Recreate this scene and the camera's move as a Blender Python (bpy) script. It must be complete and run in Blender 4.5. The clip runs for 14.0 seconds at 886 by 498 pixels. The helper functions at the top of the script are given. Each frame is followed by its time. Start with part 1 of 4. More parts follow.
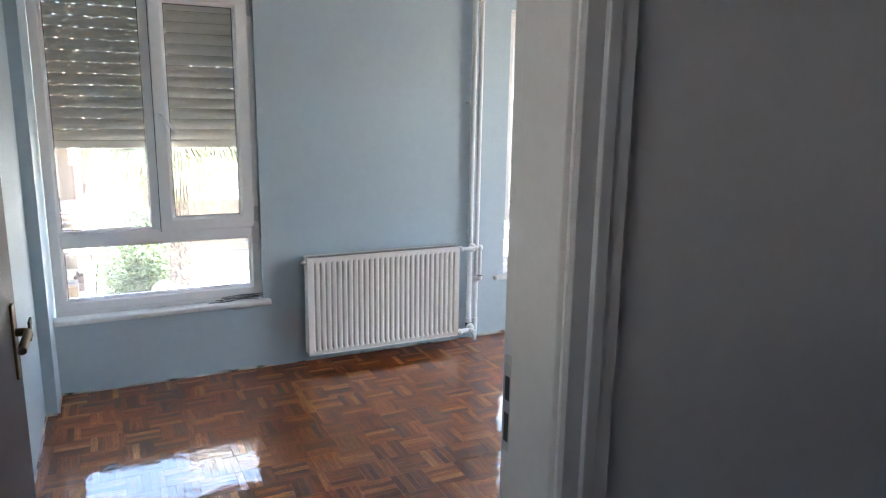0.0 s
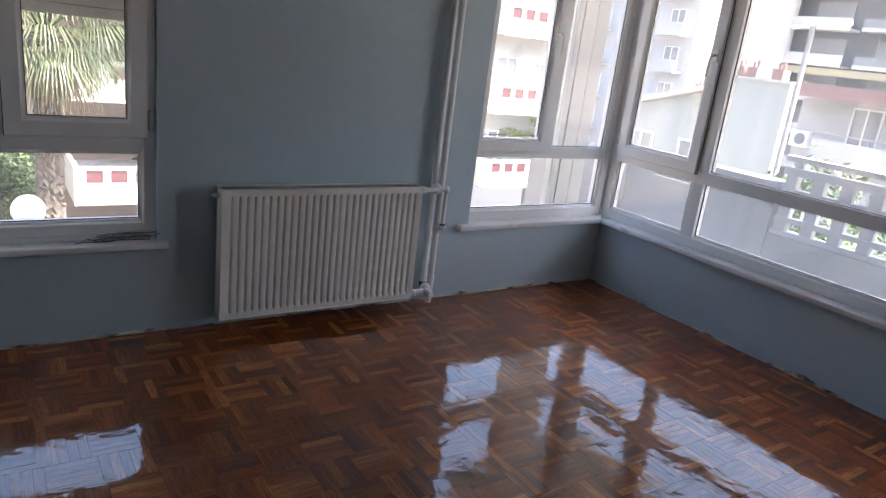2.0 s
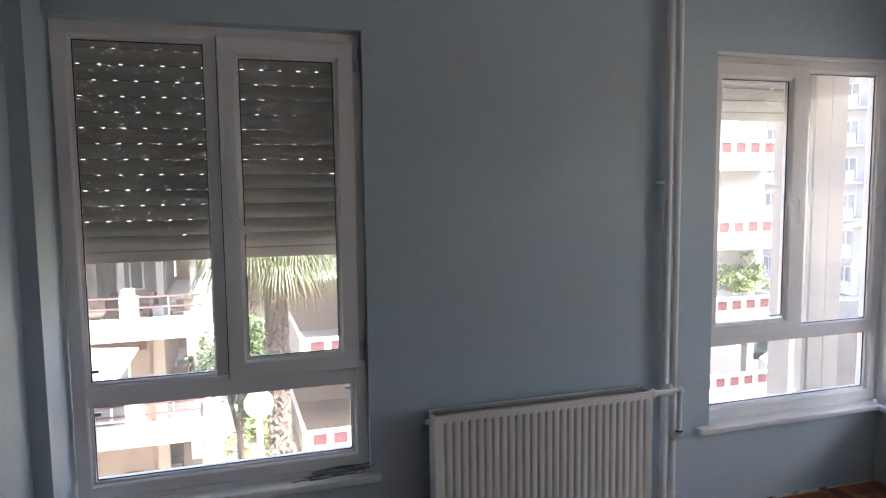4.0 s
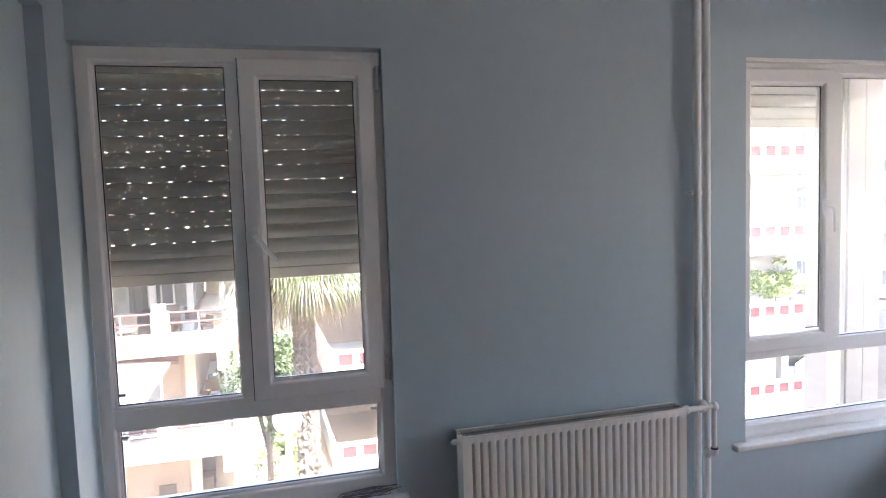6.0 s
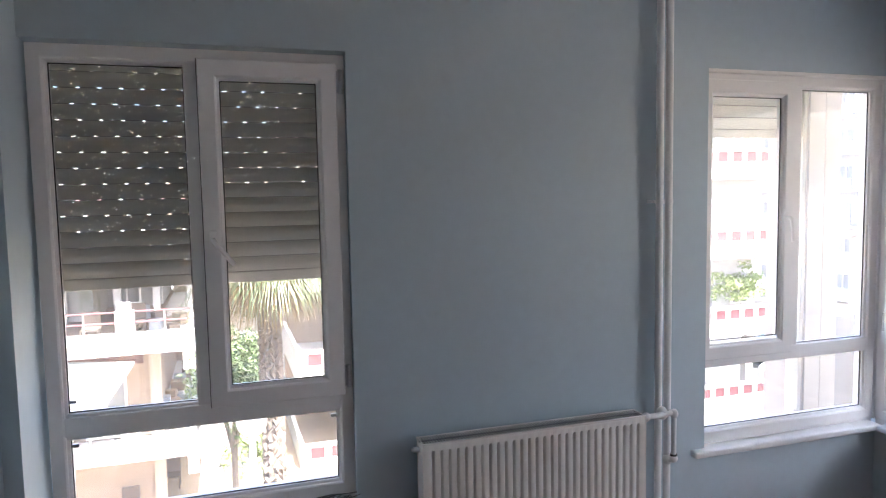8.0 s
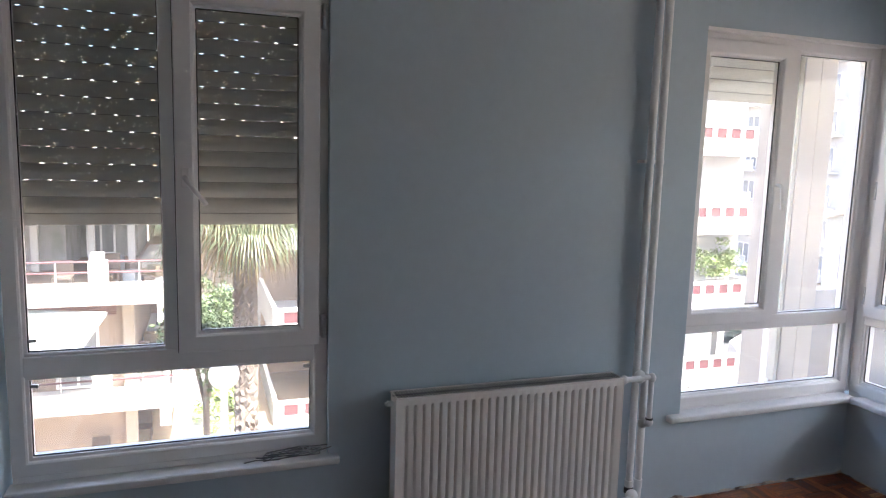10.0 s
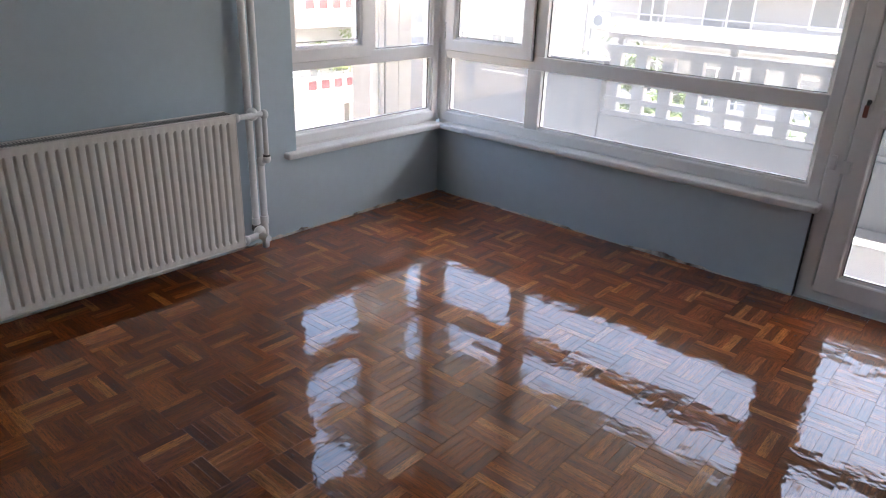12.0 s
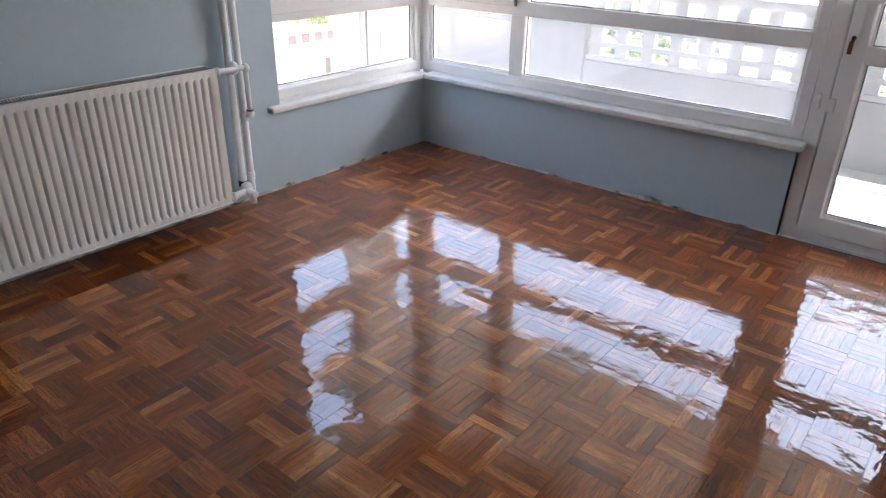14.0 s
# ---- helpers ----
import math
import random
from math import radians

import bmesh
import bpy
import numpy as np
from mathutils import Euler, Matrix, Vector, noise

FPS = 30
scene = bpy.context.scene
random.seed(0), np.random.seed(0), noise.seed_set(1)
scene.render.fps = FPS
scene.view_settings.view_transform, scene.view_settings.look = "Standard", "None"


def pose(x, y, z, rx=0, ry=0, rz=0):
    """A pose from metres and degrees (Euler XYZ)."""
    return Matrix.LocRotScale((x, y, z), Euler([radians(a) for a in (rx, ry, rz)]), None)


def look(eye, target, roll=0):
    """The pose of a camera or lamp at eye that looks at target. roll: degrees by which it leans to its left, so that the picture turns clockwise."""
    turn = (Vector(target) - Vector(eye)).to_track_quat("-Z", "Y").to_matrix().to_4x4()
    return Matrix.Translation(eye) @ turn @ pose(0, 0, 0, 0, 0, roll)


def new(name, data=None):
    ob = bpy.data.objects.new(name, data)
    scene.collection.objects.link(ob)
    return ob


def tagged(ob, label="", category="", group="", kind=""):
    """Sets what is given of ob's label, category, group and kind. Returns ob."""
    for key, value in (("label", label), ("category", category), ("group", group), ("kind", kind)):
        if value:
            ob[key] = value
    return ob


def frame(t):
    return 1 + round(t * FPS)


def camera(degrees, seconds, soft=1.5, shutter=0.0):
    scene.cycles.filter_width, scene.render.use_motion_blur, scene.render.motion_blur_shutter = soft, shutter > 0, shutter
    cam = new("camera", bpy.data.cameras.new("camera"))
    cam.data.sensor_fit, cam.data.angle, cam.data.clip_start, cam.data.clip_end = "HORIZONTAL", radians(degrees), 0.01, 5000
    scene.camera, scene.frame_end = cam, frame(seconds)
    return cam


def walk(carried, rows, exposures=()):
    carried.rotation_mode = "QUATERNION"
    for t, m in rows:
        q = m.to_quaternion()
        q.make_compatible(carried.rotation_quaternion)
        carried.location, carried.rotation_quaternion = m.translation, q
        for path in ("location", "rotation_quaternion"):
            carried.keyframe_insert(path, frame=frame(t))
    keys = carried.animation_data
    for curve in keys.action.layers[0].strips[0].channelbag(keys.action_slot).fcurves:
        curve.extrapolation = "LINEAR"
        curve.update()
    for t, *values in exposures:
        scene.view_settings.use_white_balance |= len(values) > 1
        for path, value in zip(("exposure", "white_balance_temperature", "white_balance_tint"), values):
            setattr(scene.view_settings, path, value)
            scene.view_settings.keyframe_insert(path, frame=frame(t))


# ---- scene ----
cam = camera(65.7, 14.0, soft=1.2)
PATH = [
    (0, (-3.48, -4.0, 1.537), (-2.618, -2.239, 1.142), 0.9),
    (0.5, (-3.52, -3.704, 1.509), (-2.646, -1.945, 1.134), 1.0),
    (1, (-3.508, -3.403, 1.471), (-2.506, -1.744, 0.975), 4.0),
    (1.5, (-3.405, -3.29, 1.416), (-2.516, -1.575, 0.896), 3.5),
    (2, (-3.307, -3.004, 1.379), (-2.208, -1.434, 0.808), 7.0),
    (2.5, (-3.293, -2.902, 1.435), (-2.265, -1.255, 0.956), 4.9),
    (3, (-3.305, -2.813, 1.491), (-2.479, -1.019, 1.173), 2.8),
    (3.5, (-3.24, -2.701, 1.563), (-2.624, -0.81, 1.348), -0.0),
    (5.8, (-3.212, -2.642, 1.623), (-2.634, -0.734, 1.462), -1.7),
    (6, (-3.208, -2.638, 1.62), (-2.681, -0.716, 1.462), -1.9),
    (6.5, (-3.205, -2.624, 1.646), (-2.721, -0.689, 1.492), -1.6),
    (7, (-3.197, -2.623, 1.649), (-2.661, -0.703, 1.488), -1.2),
    (7.5, (-3.185, -2.624, 1.642), (-2.591, -0.721, 1.473), -1.1),
    (7.7, (-3.175, -2.634, 1.643), (-2.575, -0.732, 1.486), -1.2),
    (10, (-3.145, -2.546, 1.58), (-2.489, -0.675, 1.319), 1.6),
    (10.5, (-3.131, -2.54, 1.451), (-2.456, -0.684, 1.134), 3.2),
    (11, (-3.122, -2.584, 1.393), (-2.07, -0.98, 0.825), 2.3),
    (11.5, (-3.14, -2.66, 1.314), (-1.802, -1.337, 0.635), 0.9),
    (12, (-3.087, -2.688, 1.289), (-1.676, -1.493, 0.526), 2.2),
    (12.5, (-3.087, -2.701, 1.283), (-1.667, -1.563, 0.452), 1.8),
    (13, (-3.117, -2.726, 1.279), (-1.701, -1.625, 0.394), 1.2),
    (13.5, (-3.119, -2.713, 1.281), (-1.722, -1.589, 0.397), 1.0),
    (14, (-3.104, -2.698, 1.277), (-1.711, -1.567, 0.394), 0.9),
]
EXPOSURES = [(0.0, 4.62, 6050, 6), (0.35, 4.02, 6100, 7), (0.6, 3.28, 6150, 9), (1.0, 2.93, 6200, 12), (2.5, 2.96, 6200, 12), (3.5, 3.02, 6250, 12), (6.0, 3.58, 6150, 13), (7.5, 3.60, 6150, 13), (10.0, 3.24, 6200, 12), (11.0, 3.15, 6200, 12), (11.5, 3.22, 6400, 12), (12.5, 3.74, 6650, 11), (14.0, 3.98, 6650, 11)]
walk(cam, [(t, look(eye, target, roll)) for t, eye, target, roll in PATH], EXPOSURES)

# ---- light ----
world = bpy.data.worlds.new("sky")
scene.world = world
world.use_nodes = True
wn = world.node_tree.nodes
sky = wn.new("ShaderNodeTexSky")
sky.sky_type, sky.sun_disc = "NISHITA", False
SUN_AZ, SUN_EL = radians(160), radians(60)
sky.sun_elevation, sky.sun_rotation = SUN_EL, SUN_AZ
sky.air_density, sky.dust_density = 1.0, 6.0
world.node_tree.links.new(sky.outputs[0], wn["Background"].inputs[0])
wn["Background"].inputs[1].default_value = 0.15
sun = new("sun", bpy.data.lights.new("sun", "SUN"))
sun.data.energy, sun.data.angle, sun.data.color = 3.2, radians(0.5), (1.0, 0.95, 0.88)
sun_dir = Vector((math.sin(SUN_AZ) * math.cos(SUN_EL), math.cos(SUN_AZ) * math.cos(SUN_EL), math.sin(SUN_EL)))
sun.matrix_world = look(sun_dir * 50, (0, 0, 0))

# ---- materials ----


def material(name, colour, rough=0.5, metal=0.0, spread=0.08, scale=6.0, bump=0.0, bump_scale=60.0, coat=0.0, random_object=0.0, stain=None):
    m = bpy.data.materials.new(name)
    m.use_nodes = True
    nt = m.node_tree
    n, l = nt.nodes, nt.links
    b = n["Principled BSDF"]
    b.inputs["Roughness"].default_value = rough
    b.inputs["Metallic"].default_value = metal
    b.inputs["Coat Weight"].default_value = coat
    b.inputs["Coat Roughness"].default_value = 0.05
    co = n.new("ShaderNodeTexCoord")
    big = n.new("ShaderNodeTexNoise")
    big.inputs["Scale"].default_value, big.inputs["Detail"].default_value = scale * 0.25, 3
    fine = n.new("ShaderNodeTexNoise")
    fine.inputs["Scale"].default_value, fine.inputs["Detail"].default_value = scale * 6, 5
    l.new(co.outputs["Object"], big.inputs["Vector"])
    l.new(co.outputs["Object"], fine.inputs["Vector"])
    add = n.new("ShaderNodeMath")
    add.operation = "ADD"
    l.new(big.outputs["Fac"], add.inputs[0])
    l.new(fine.outputs["Fac"], add.inputs[1])
    ramp = n.new("ShaderNodeMapRange")
    ramp.inputs["From Min"].default_value, ramp.inputs["From Max"].default_value = 0.6, 1.4
    ramp.inputs["To Min"].default_value, ramp.inputs["To Max"].default_value = 1 - spread, 1 + spread
    l.new(add.outputs[0], ramp.inputs["Value"])
    mul = n.new("ShaderNodeVectorMath")
    mul.operation = "SCALE"
    mul.inputs[0].default_value = colour
    l.new(ramp.outputs[0], mul.inputs["Scale"])
    out = mul.outputs[0]
    if random_object:
        info = n.new("ShaderNodeObjectInfo")
        rr = n.new("ShaderNodeMapRange")
        rr.inputs["To Min"].default_value, rr.inputs["To Max"].default_value = 1 - random_object, 1 + random_object
        l.new(info.outputs["Random"], rr.inputs["Value"])
        m2 = n.new("ShaderNodeVectorMath")
        m2.operation = "SCALE"
        l.new(out, m2.inputs[0])
        l.new(rr.outputs[0], m2.inputs["Scale"])
        out = m2.outputs[0]
    if stain:
        st = n.new("ShaderNodeTexNoise")
        st.inputs["Scale"].default_value, st.inputs["Detail"].default_value = stain[1], 6
        l.new(co.outputs["Object"], st.inputs["Vector"])
        sr = n.new("ShaderNodeMapRange")
        sr.inputs["From Min"].default_value, sr.inputs["From Max"].default_value = stain[2], stain[2] + 0.12
        l.new(st.outputs["Fac"], sr.inputs["Value"])
        mx = n.new("ShaderNodeMix")
        mx.data_type = "RGBA"
        l.new(sr.outputs[0], mx.inputs[0])
        l.new(out, mx.inputs[6])
        mx.inputs[7].default_value = (*stain[0], 1)
        out = mx.outputs[2]
    l.new(out, b.inputs["Base Color"])
    if bump:
        bn = n.new("ShaderNodeTexNoise")
        bn.inputs["Scale"].default_value, bn.inputs["Detail"].default_value = bump_scale, 4
        l.new(co.outputs["Object"], bn.inputs["Vector"])
        bp = n.new("ShaderNodeBump")
        bp.inputs["Strength"].default_value, bp.inputs["Distance"].default_value = bump, 0.004
        l.new(bn.outputs["Fac"], bp.inputs["Height"])
        l.new(bp.outputs[0], b.inputs["Normal"])
    return m


def parquet_material(name, per_island):
    """Oiled and varnished hardwood slats, one tone a slat, grain along the slat's own length."""
    m = bpy.data.materials.new(name)
    m.use_nodes = True
    nt = m.node_tree
    n, l = nt.nodes, nt.links
    b = n["Principled BSDF"]
    b.inputs["Roughness"].default_value = 0.4
    b.inputs["Specular IOR Level"].default_value = 0.24
    b.inputs["Specular Tint"].default_value = (1.0, 0.74, 0.48, 1)
    b.inputs["Coat Weight"].default_value = 1.0
    b.inputs["Coat Roughness"].default_value = 0.02
    b.inputs["Coat IOR"].default_value = 1.74
    b.inputs["Coat Tint"].default_value = (1.0, 0.78, 0.52, 1)
    uv = n.new("ShaderNodeUVMap")
    uv.uv_map = "grain"
    if per_island:
        rnd = n.new("ShaderNodeNewGeometry").outputs["Random Per Island"]
    else:
        rnd = n.new("ShaderNodeObjectInfo").outputs["Random"]
    tone = n.new("ShaderNodeValToRGB")
    el = tone.color_ramp.elements
    el[0].position, el[0].color = 0.0, (0.125, 0.035, 0.009, 1)
    el[1].position, el[1].color = 1.0, (0.62, 0.30, 0.115, 1)
    for p, c in ((0.25, (0.225, 0.066, 0.017, 1)), (0.65, (0.305, 0.096, 0.026, 1)), (0.88, (0.46, 0.178, 0.056, 1))):
        e = el.new(p)
        e.color = c
    l.new(rnd, tone.inputs[0])
    off = n.new("ShaderNodeVectorMath")
    off.operation = "ADD"
    sc = n.new("ShaderNodeVectorMath")
    sc.operation = "SCALE"
    sc.inputs[0].default_value = (37.0, 71.0, 13.0)
    l.new(rnd, sc.inputs["Scale"])
    l.new(uv.outputs[0], off.inputs[0])
    l.new(sc.outputs[0], off.inputs[1])
    mp = n.new("ShaderNodeMapping")
    mp.inputs["Scale"].default_value = (12.0, 150.0, 1.0)
    l.new(off.outputs[0], mp.inputs["Vector"])
    grain = n.new("ShaderNodeTexNoise")
    grain.inputs["Scale"].default_value, grain.inputs["Detail"].default_value, grain.inputs["Roughness"].default_value = 1.0, 6, 0.65
    l.new(mp.outputs[0], grain.inputs["Vector"])
    gr = n.new("ShaderNodeMapRange")
    gr.inputs["From Min"].default_value, gr.inputs["From Max"].default_value = 0.36, 0.64
    gr.inputs["To Min"].default_value, gr.inputs["To Max"].default_value = 0.5, 1.48
    l.new(grain.outputs["Fac"], gr.inputs["Value"])
    mul = n.new("ShaderNodeVectorMath")
    mul.operation = "SCALE"
    l.new(tone.outputs[0], mul.inputs[0])
    l.new(gr.outputs[0], mul.inputs["Scale"])
    # dark pores and nail specks
    mp2 = n.new("ShaderNodeMapping")
    mp2.inputs["Scale"].default_value = (60.0, 420.0, 1.0)
    l.new(off.outputs[0], mp2.inputs["Vector"])
    por = n.new("ShaderNodeTexNoise")
    por.inputs["Scale"].default_value, por.inputs["Detail"].default_value = 1.0, 2
    l.new(mp2.outputs[0], por.inputs["Vector"])
    pr = n.new("ShaderNodeMapRange")
    pr.inputs["From Min"].default_value, pr.inputs["From Max"].default_value = 0.58, 0.62
    pr.inputs["To Min"].default_value, pr.inputs["To Max"].default_value = 1.0, 0.42
    l.new(por.outputs["Fac"], pr.inputs["Value"])
    mul2 = n.new("ShaderNodeVectorMath")
    mul2.operation = "SCALE"
    l.new(mul.outputs[0], mul2.inputs[0])
    l.new(pr.outputs[0], mul2.inputs["Scale"])
    # old stains spread over many slats
    geo = n.new("ShaderNodeNewGeometry")
    st = n.new("ShaderNodeTexNoise")
    st.inputs["Scale"].default_value, st.inputs["Detail"].default_value = 1.7, 3
    l.new(geo.outputs["Position"], st.inputs["Vector"])
    sr = n.new("ShaderNodeMapRange")
    sr.inputs["From Min"].default_value, sr.inputs["From Max"].default_value = 0.35, 0.65
    sr.inputs["To Min"].default_value, sr.inputs["To Max"].default_value = 1.04, 0.72
    l.new(st.outputs["Fac"], sr.inputs["Value"])
    mul3 = n.new("ShaderNodeVectorMath")
    mul3.operation = "SCALE"
    l.new(mul2.outputs[0], mul3.inputs[0])
    l.new(sr.outputs[0], mul3.inputs["Scale"])
    l.new(mul3.outputs[0], b.inputs["Base Color"])
    # brushed-on varnish: shallow waves
    wv = n.new("ShaderNodeTexNoise")
    wv.inputs["Scale"].default_value, wv.inputs["Detail"].default_value = 13.0, 3
    l.new(geo.outputs["Position"], wv.inputs["Vector"])
    bp = n.new("ShaderNodeBump")
    bp.inputs["Strength"].default_value, bp.inputs["Distance"].default_value = 0.28, 0.005
    l.new(wv.outputs["Fac"], bp.inputs["Height"])
    l.new(bp.outputs[0], b.inputs["Coat Normal"])
    bp2 = n.new("ShaderNodeBump")
    bp2.inputs["Strength"].default_value, bp2.inputs["Distance"].default_value = 0.15, 0.001
    l.new(grain.outputs["Fac"], bp2.inputs["Height"])
    l.new(bp2.outputs[0], b.inputs["Normal"])
    return m


def glass_material(name, dust_glare):
    m = bpy.data.materials.new(name)
    m.use_nodes = True
    nt = m.node_tree
    n, l = nt.nodes, nt.links
    n.remove(n["Principled BSDF"])
    tr = n.new("ShaderNodeBsdfTransparent")
    tr.inputs[0].default_value = (0.96, 0.965, 0.965, 1)
    gl = n.new("ShaderNodeBsdfGlossy")
    gl.inputs["Roughness"].default_value = 0.0
    lw = n.new("ShaderNodeLayerWeight")
    lw.inputs[0].default_value = 0.5
    pw = n.new("ShaderNodeMath")
    pw.operation = "POWER"
    pw.inputs[1].default_value = 5.0
    l.new(lw.outputs["Facing"], pw.inputs[0])
    fr = n.new("ShaderNodeMath")
    fr.operation = "MULTIPLY_ADD"
    fr.inputs[1].default_value, fr.inputs[2].default_value = 0.93, 0.04
    l.new(pw.outputs[0], fr.inputs[0])
    mx = n.new("ShaderNodeMixShader")
    l.new(fr.outputs[0], mx.inputs[0])
    l.new(tr.outputs[0], mx.inputs[1])
    l.new(gl.outputs[0], mx.inputs[2])
    du = n.new("ShaderNodeBsdfTranslucent")
    du.inputs[0].default_value = (0.85, 0.86, 0.88, 1)
    co = n.new("ShaderNodeTexCoord")
    no = n.new("ShaderNodeTexNoise")
    no.inputs["Scale"].default_value, no.inputs["Detail"].default_value = 3.0, 5
    l.new(co.outputs["Object"], no.inputs["Vector"])
    mr = n.new("ShaderNodeMapRange")
    mr.inputs["From Min"].default_value, mr.inputs["From Max"].default_value = 0.3, 0.7
    mr.inputs["To Min"].default_value, mr.inputs["To Max"].default_value = dust_glare * 0.7, dust_glare * 1.3
    l.new(no.outputs["Fac"], mr.inputs["Value"])
    m2 = n.new("ShaderNodeMixShader")
    l.new(mr.outputs[0], m2.inputs[0])
    l.new(mx.outputs[0], m2.inputs[1])
    l.new(du.outputs[0], m2.inputs[2])
    l.new(m2.outputs[0], n["Material Output"].inputs[0])
    return m


WALL = material("blue_wall_paint", (0.485, 0.583, 0.638), 0.6, spread=0.04, scale=3, bump=0.12, bump_scale=180)
CEIL = material("white_ceiling_paint", (0.78, 0.79, 0.8), 0.8, spread=0.03, bump=0.1, bump_scale=150)
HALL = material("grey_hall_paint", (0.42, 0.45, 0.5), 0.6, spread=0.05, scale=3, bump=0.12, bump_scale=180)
PVC = material("white_pvc", (0.88, 0.87, 0.86), 0.3, spread=0.03, scale=5)
SEAL = material("black_rubber_seal", (0.03, 0.03, 0.03), 0.6)
MARBLE = material("white_marble", (0.78, 0.78, 0.77), 0.3, spread=0.07, scale=5, stain=((0.55, 0.55, 0.56), 5, 0.62))
RADIATOR = material("white_enamel", (0.88, 0.86, 0.81), 0.32, spread=0.02, scale=4)
GRILLE = material("grey_enamel_grille", (0.30, 0.30, 0.29), 0.5, spread=0.1, scale=8)
# dark grey that holds the shade inside the radiator
GREYFIN = material("shade_grey_steel", (0.16, 0.16, 0.16), 0.7, spread=0.2, scale=20)
PIPE = material("white_pipe_paint", (0.82, 0.83, 0.83), 0.4, spread=0.05, scale=8, bump=0.1, bump_scale=90)
SHUTTER = material("grey_beige_shutter_plastic", (0.59, 0.58, 0.535), 0.5, spread=0.06, scale=5)
_n, _l = SHUTTER.node_tree.nodes, SHUTTER.node_tree.links
_t, _m = _n.new("ShaderNodeBsdfTranslucent"), _n.new("ShaderNodeMixShader")
_t.inputs[0].default_value = (0.62, 0.60, 0.52, 1)
_m.inputs[0].default_value = 0.12
_l.new(_n["Principled BSDF"].outputs[0], _m.inputs[1])
_l.new(_t.outputs[0], _m.inputs[2])
_l.new(_m.outputs[0], _n["Material Output"].inputs[0])
# lighter copy of the shutter plastic, with the backlight put into its colour
SHUTTER_LIT = material("backlit_shutter_plastic", (0.85, 0.84, 0.79), 0.5, spread=0.05, scale=5)
_n, _l = SHUTTER_LIT.node_tree.nodes, SHUTTER_LIT.node_tree.links
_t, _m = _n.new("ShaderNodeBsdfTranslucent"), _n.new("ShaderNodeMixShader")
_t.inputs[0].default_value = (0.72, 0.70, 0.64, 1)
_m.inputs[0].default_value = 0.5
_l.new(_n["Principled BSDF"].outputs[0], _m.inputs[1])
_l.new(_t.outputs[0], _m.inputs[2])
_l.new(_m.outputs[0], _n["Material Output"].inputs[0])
PALEWALL = material("pale_green_house_render", (0.36, 0.387, 0.373), 0.9, spread=0.06, scale=1, stain=((0.31, 0.33, 0.315), 0.6, 0.62))
BEIGE = material("beige_house_render", (0.34, 0.27, 0.215), 0.9, spread=0.08, scale=1, stain=((0.25, 0.2, 0.16), 0.8, 0.6))
# grey holds the terrace recess's shade; the blotches are weathering
GREYWALL = material("weathered_shade_grey_render", (0.30, 0.30, 0.29), 0.9, spread=0.2, scale=1, stain=((0.20, 0.20, 0.18), 1.2, 0.55))
BROWN = material("brown_deck_clutter", (0.10, 0.08, 0.065), 0.8, spread=0.3, scale=4)
LEAF_LIGHT = material("light_green_leaves", (0.20, 0.26, 0.09), 0.5, spread=0.35, scale=3)
# slat hooks darkened to draw the shadow line under each slat
SLATHOOK = material("shade_dark_shutter_hook", (0.26, 0.255, 0.235), 0.7, spread=0.1, scale=10)
STEEL = material("brushed_steel", (0.55, 0.55, 0.56), 0.35, 0.9, spread=0.06, scale=20)
DARKSTEEL = material("tarnished_steel", (0.10, 0.10, 0.10), 0.45, 0.7, spread=0.15, scale=30)
BRASS = material("aged_brass", (0.22, 0.16, 0.085), 0.4, 0.9, spread=0.12, scale=30)
BLACK = material("black_plastic", (0.02, 0.02, 0.022), 0.4)
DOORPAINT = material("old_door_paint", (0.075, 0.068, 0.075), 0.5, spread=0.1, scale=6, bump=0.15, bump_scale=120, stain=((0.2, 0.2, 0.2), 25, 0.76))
TRIMPAINT = material("white_door_trim_paint", (0.66, 0.68, 0.70), 0.45, spread=0.04, scale=6, bump=0.1, bump_scale=100)
PLASTER = material("crumbled_plaster", (0.58, 0.52, 0.45), 0.95, spread=0.35, scale=25, bump=0.6, bump_scale=60, stain=((0.10, 0.065, 0.05), 7, 0.5))
SUBFLOOR = material("dark_joint_filler", (0.035, 0.02, 0.012), 0.7, spread=0.3, scale=20)
# the veil on this glass stands for glare washing out the view
GLASS = glass_material("window_glass", 0.035)
DUSTY = glass_material("dusty_window_glass", 0.10)
PARQ = parquet_material("varnished_parquet", False)
PARQ_ALL = parquet_material("varnished_parquet_joined", True)
RENDER = material("white_house_render", (0.50, 0.495, 0.48), 0.9, spread=0.07, scale=1, stain=((0.42, 0.41, 0.385), 0.6, 0.6))
RENDER2 = material("cream_house_render", (0.40, 0.35, 0.29), 0.9, spread=0.07, scale=1, stain=((0.30, 0.27, 0.23), 0.6, 0.6))
COLUMN = material("cream_column_render", (0.50, 0.46, 0.41), 0.9, spread=0.05, scale=2, stain=((0.42, 0.38, 0.34), 1.5, 0.58))
# whitewash greyed for the parapet's shade; the balustrade has a lighter copy
CONCRETE = material("whitewashed_concrete", (0.25, 0.25, 0.256), 0.85, spread=0.08, scale=4, bump=0.2, bump_scale=70)
TERRAZZO = material("pale_balcony_tiles", (0.31, 0.32, 0.33), 0.6, spread=0.08, scale=9)
REDPANEL = material("red_balcony_panel", (0.085, 0.029, 0.033), 0.5, spread=0.1, scale=4)
REDROOF = material("red_roof_edge", (0.25, 0.15, 0.14), 0.8, spread=0.12, scale=2)
DARKGLASS = material("curtained_window_pane", (0.27, 0.28, 0.285), 0.25, spread=0.2, scale=1)
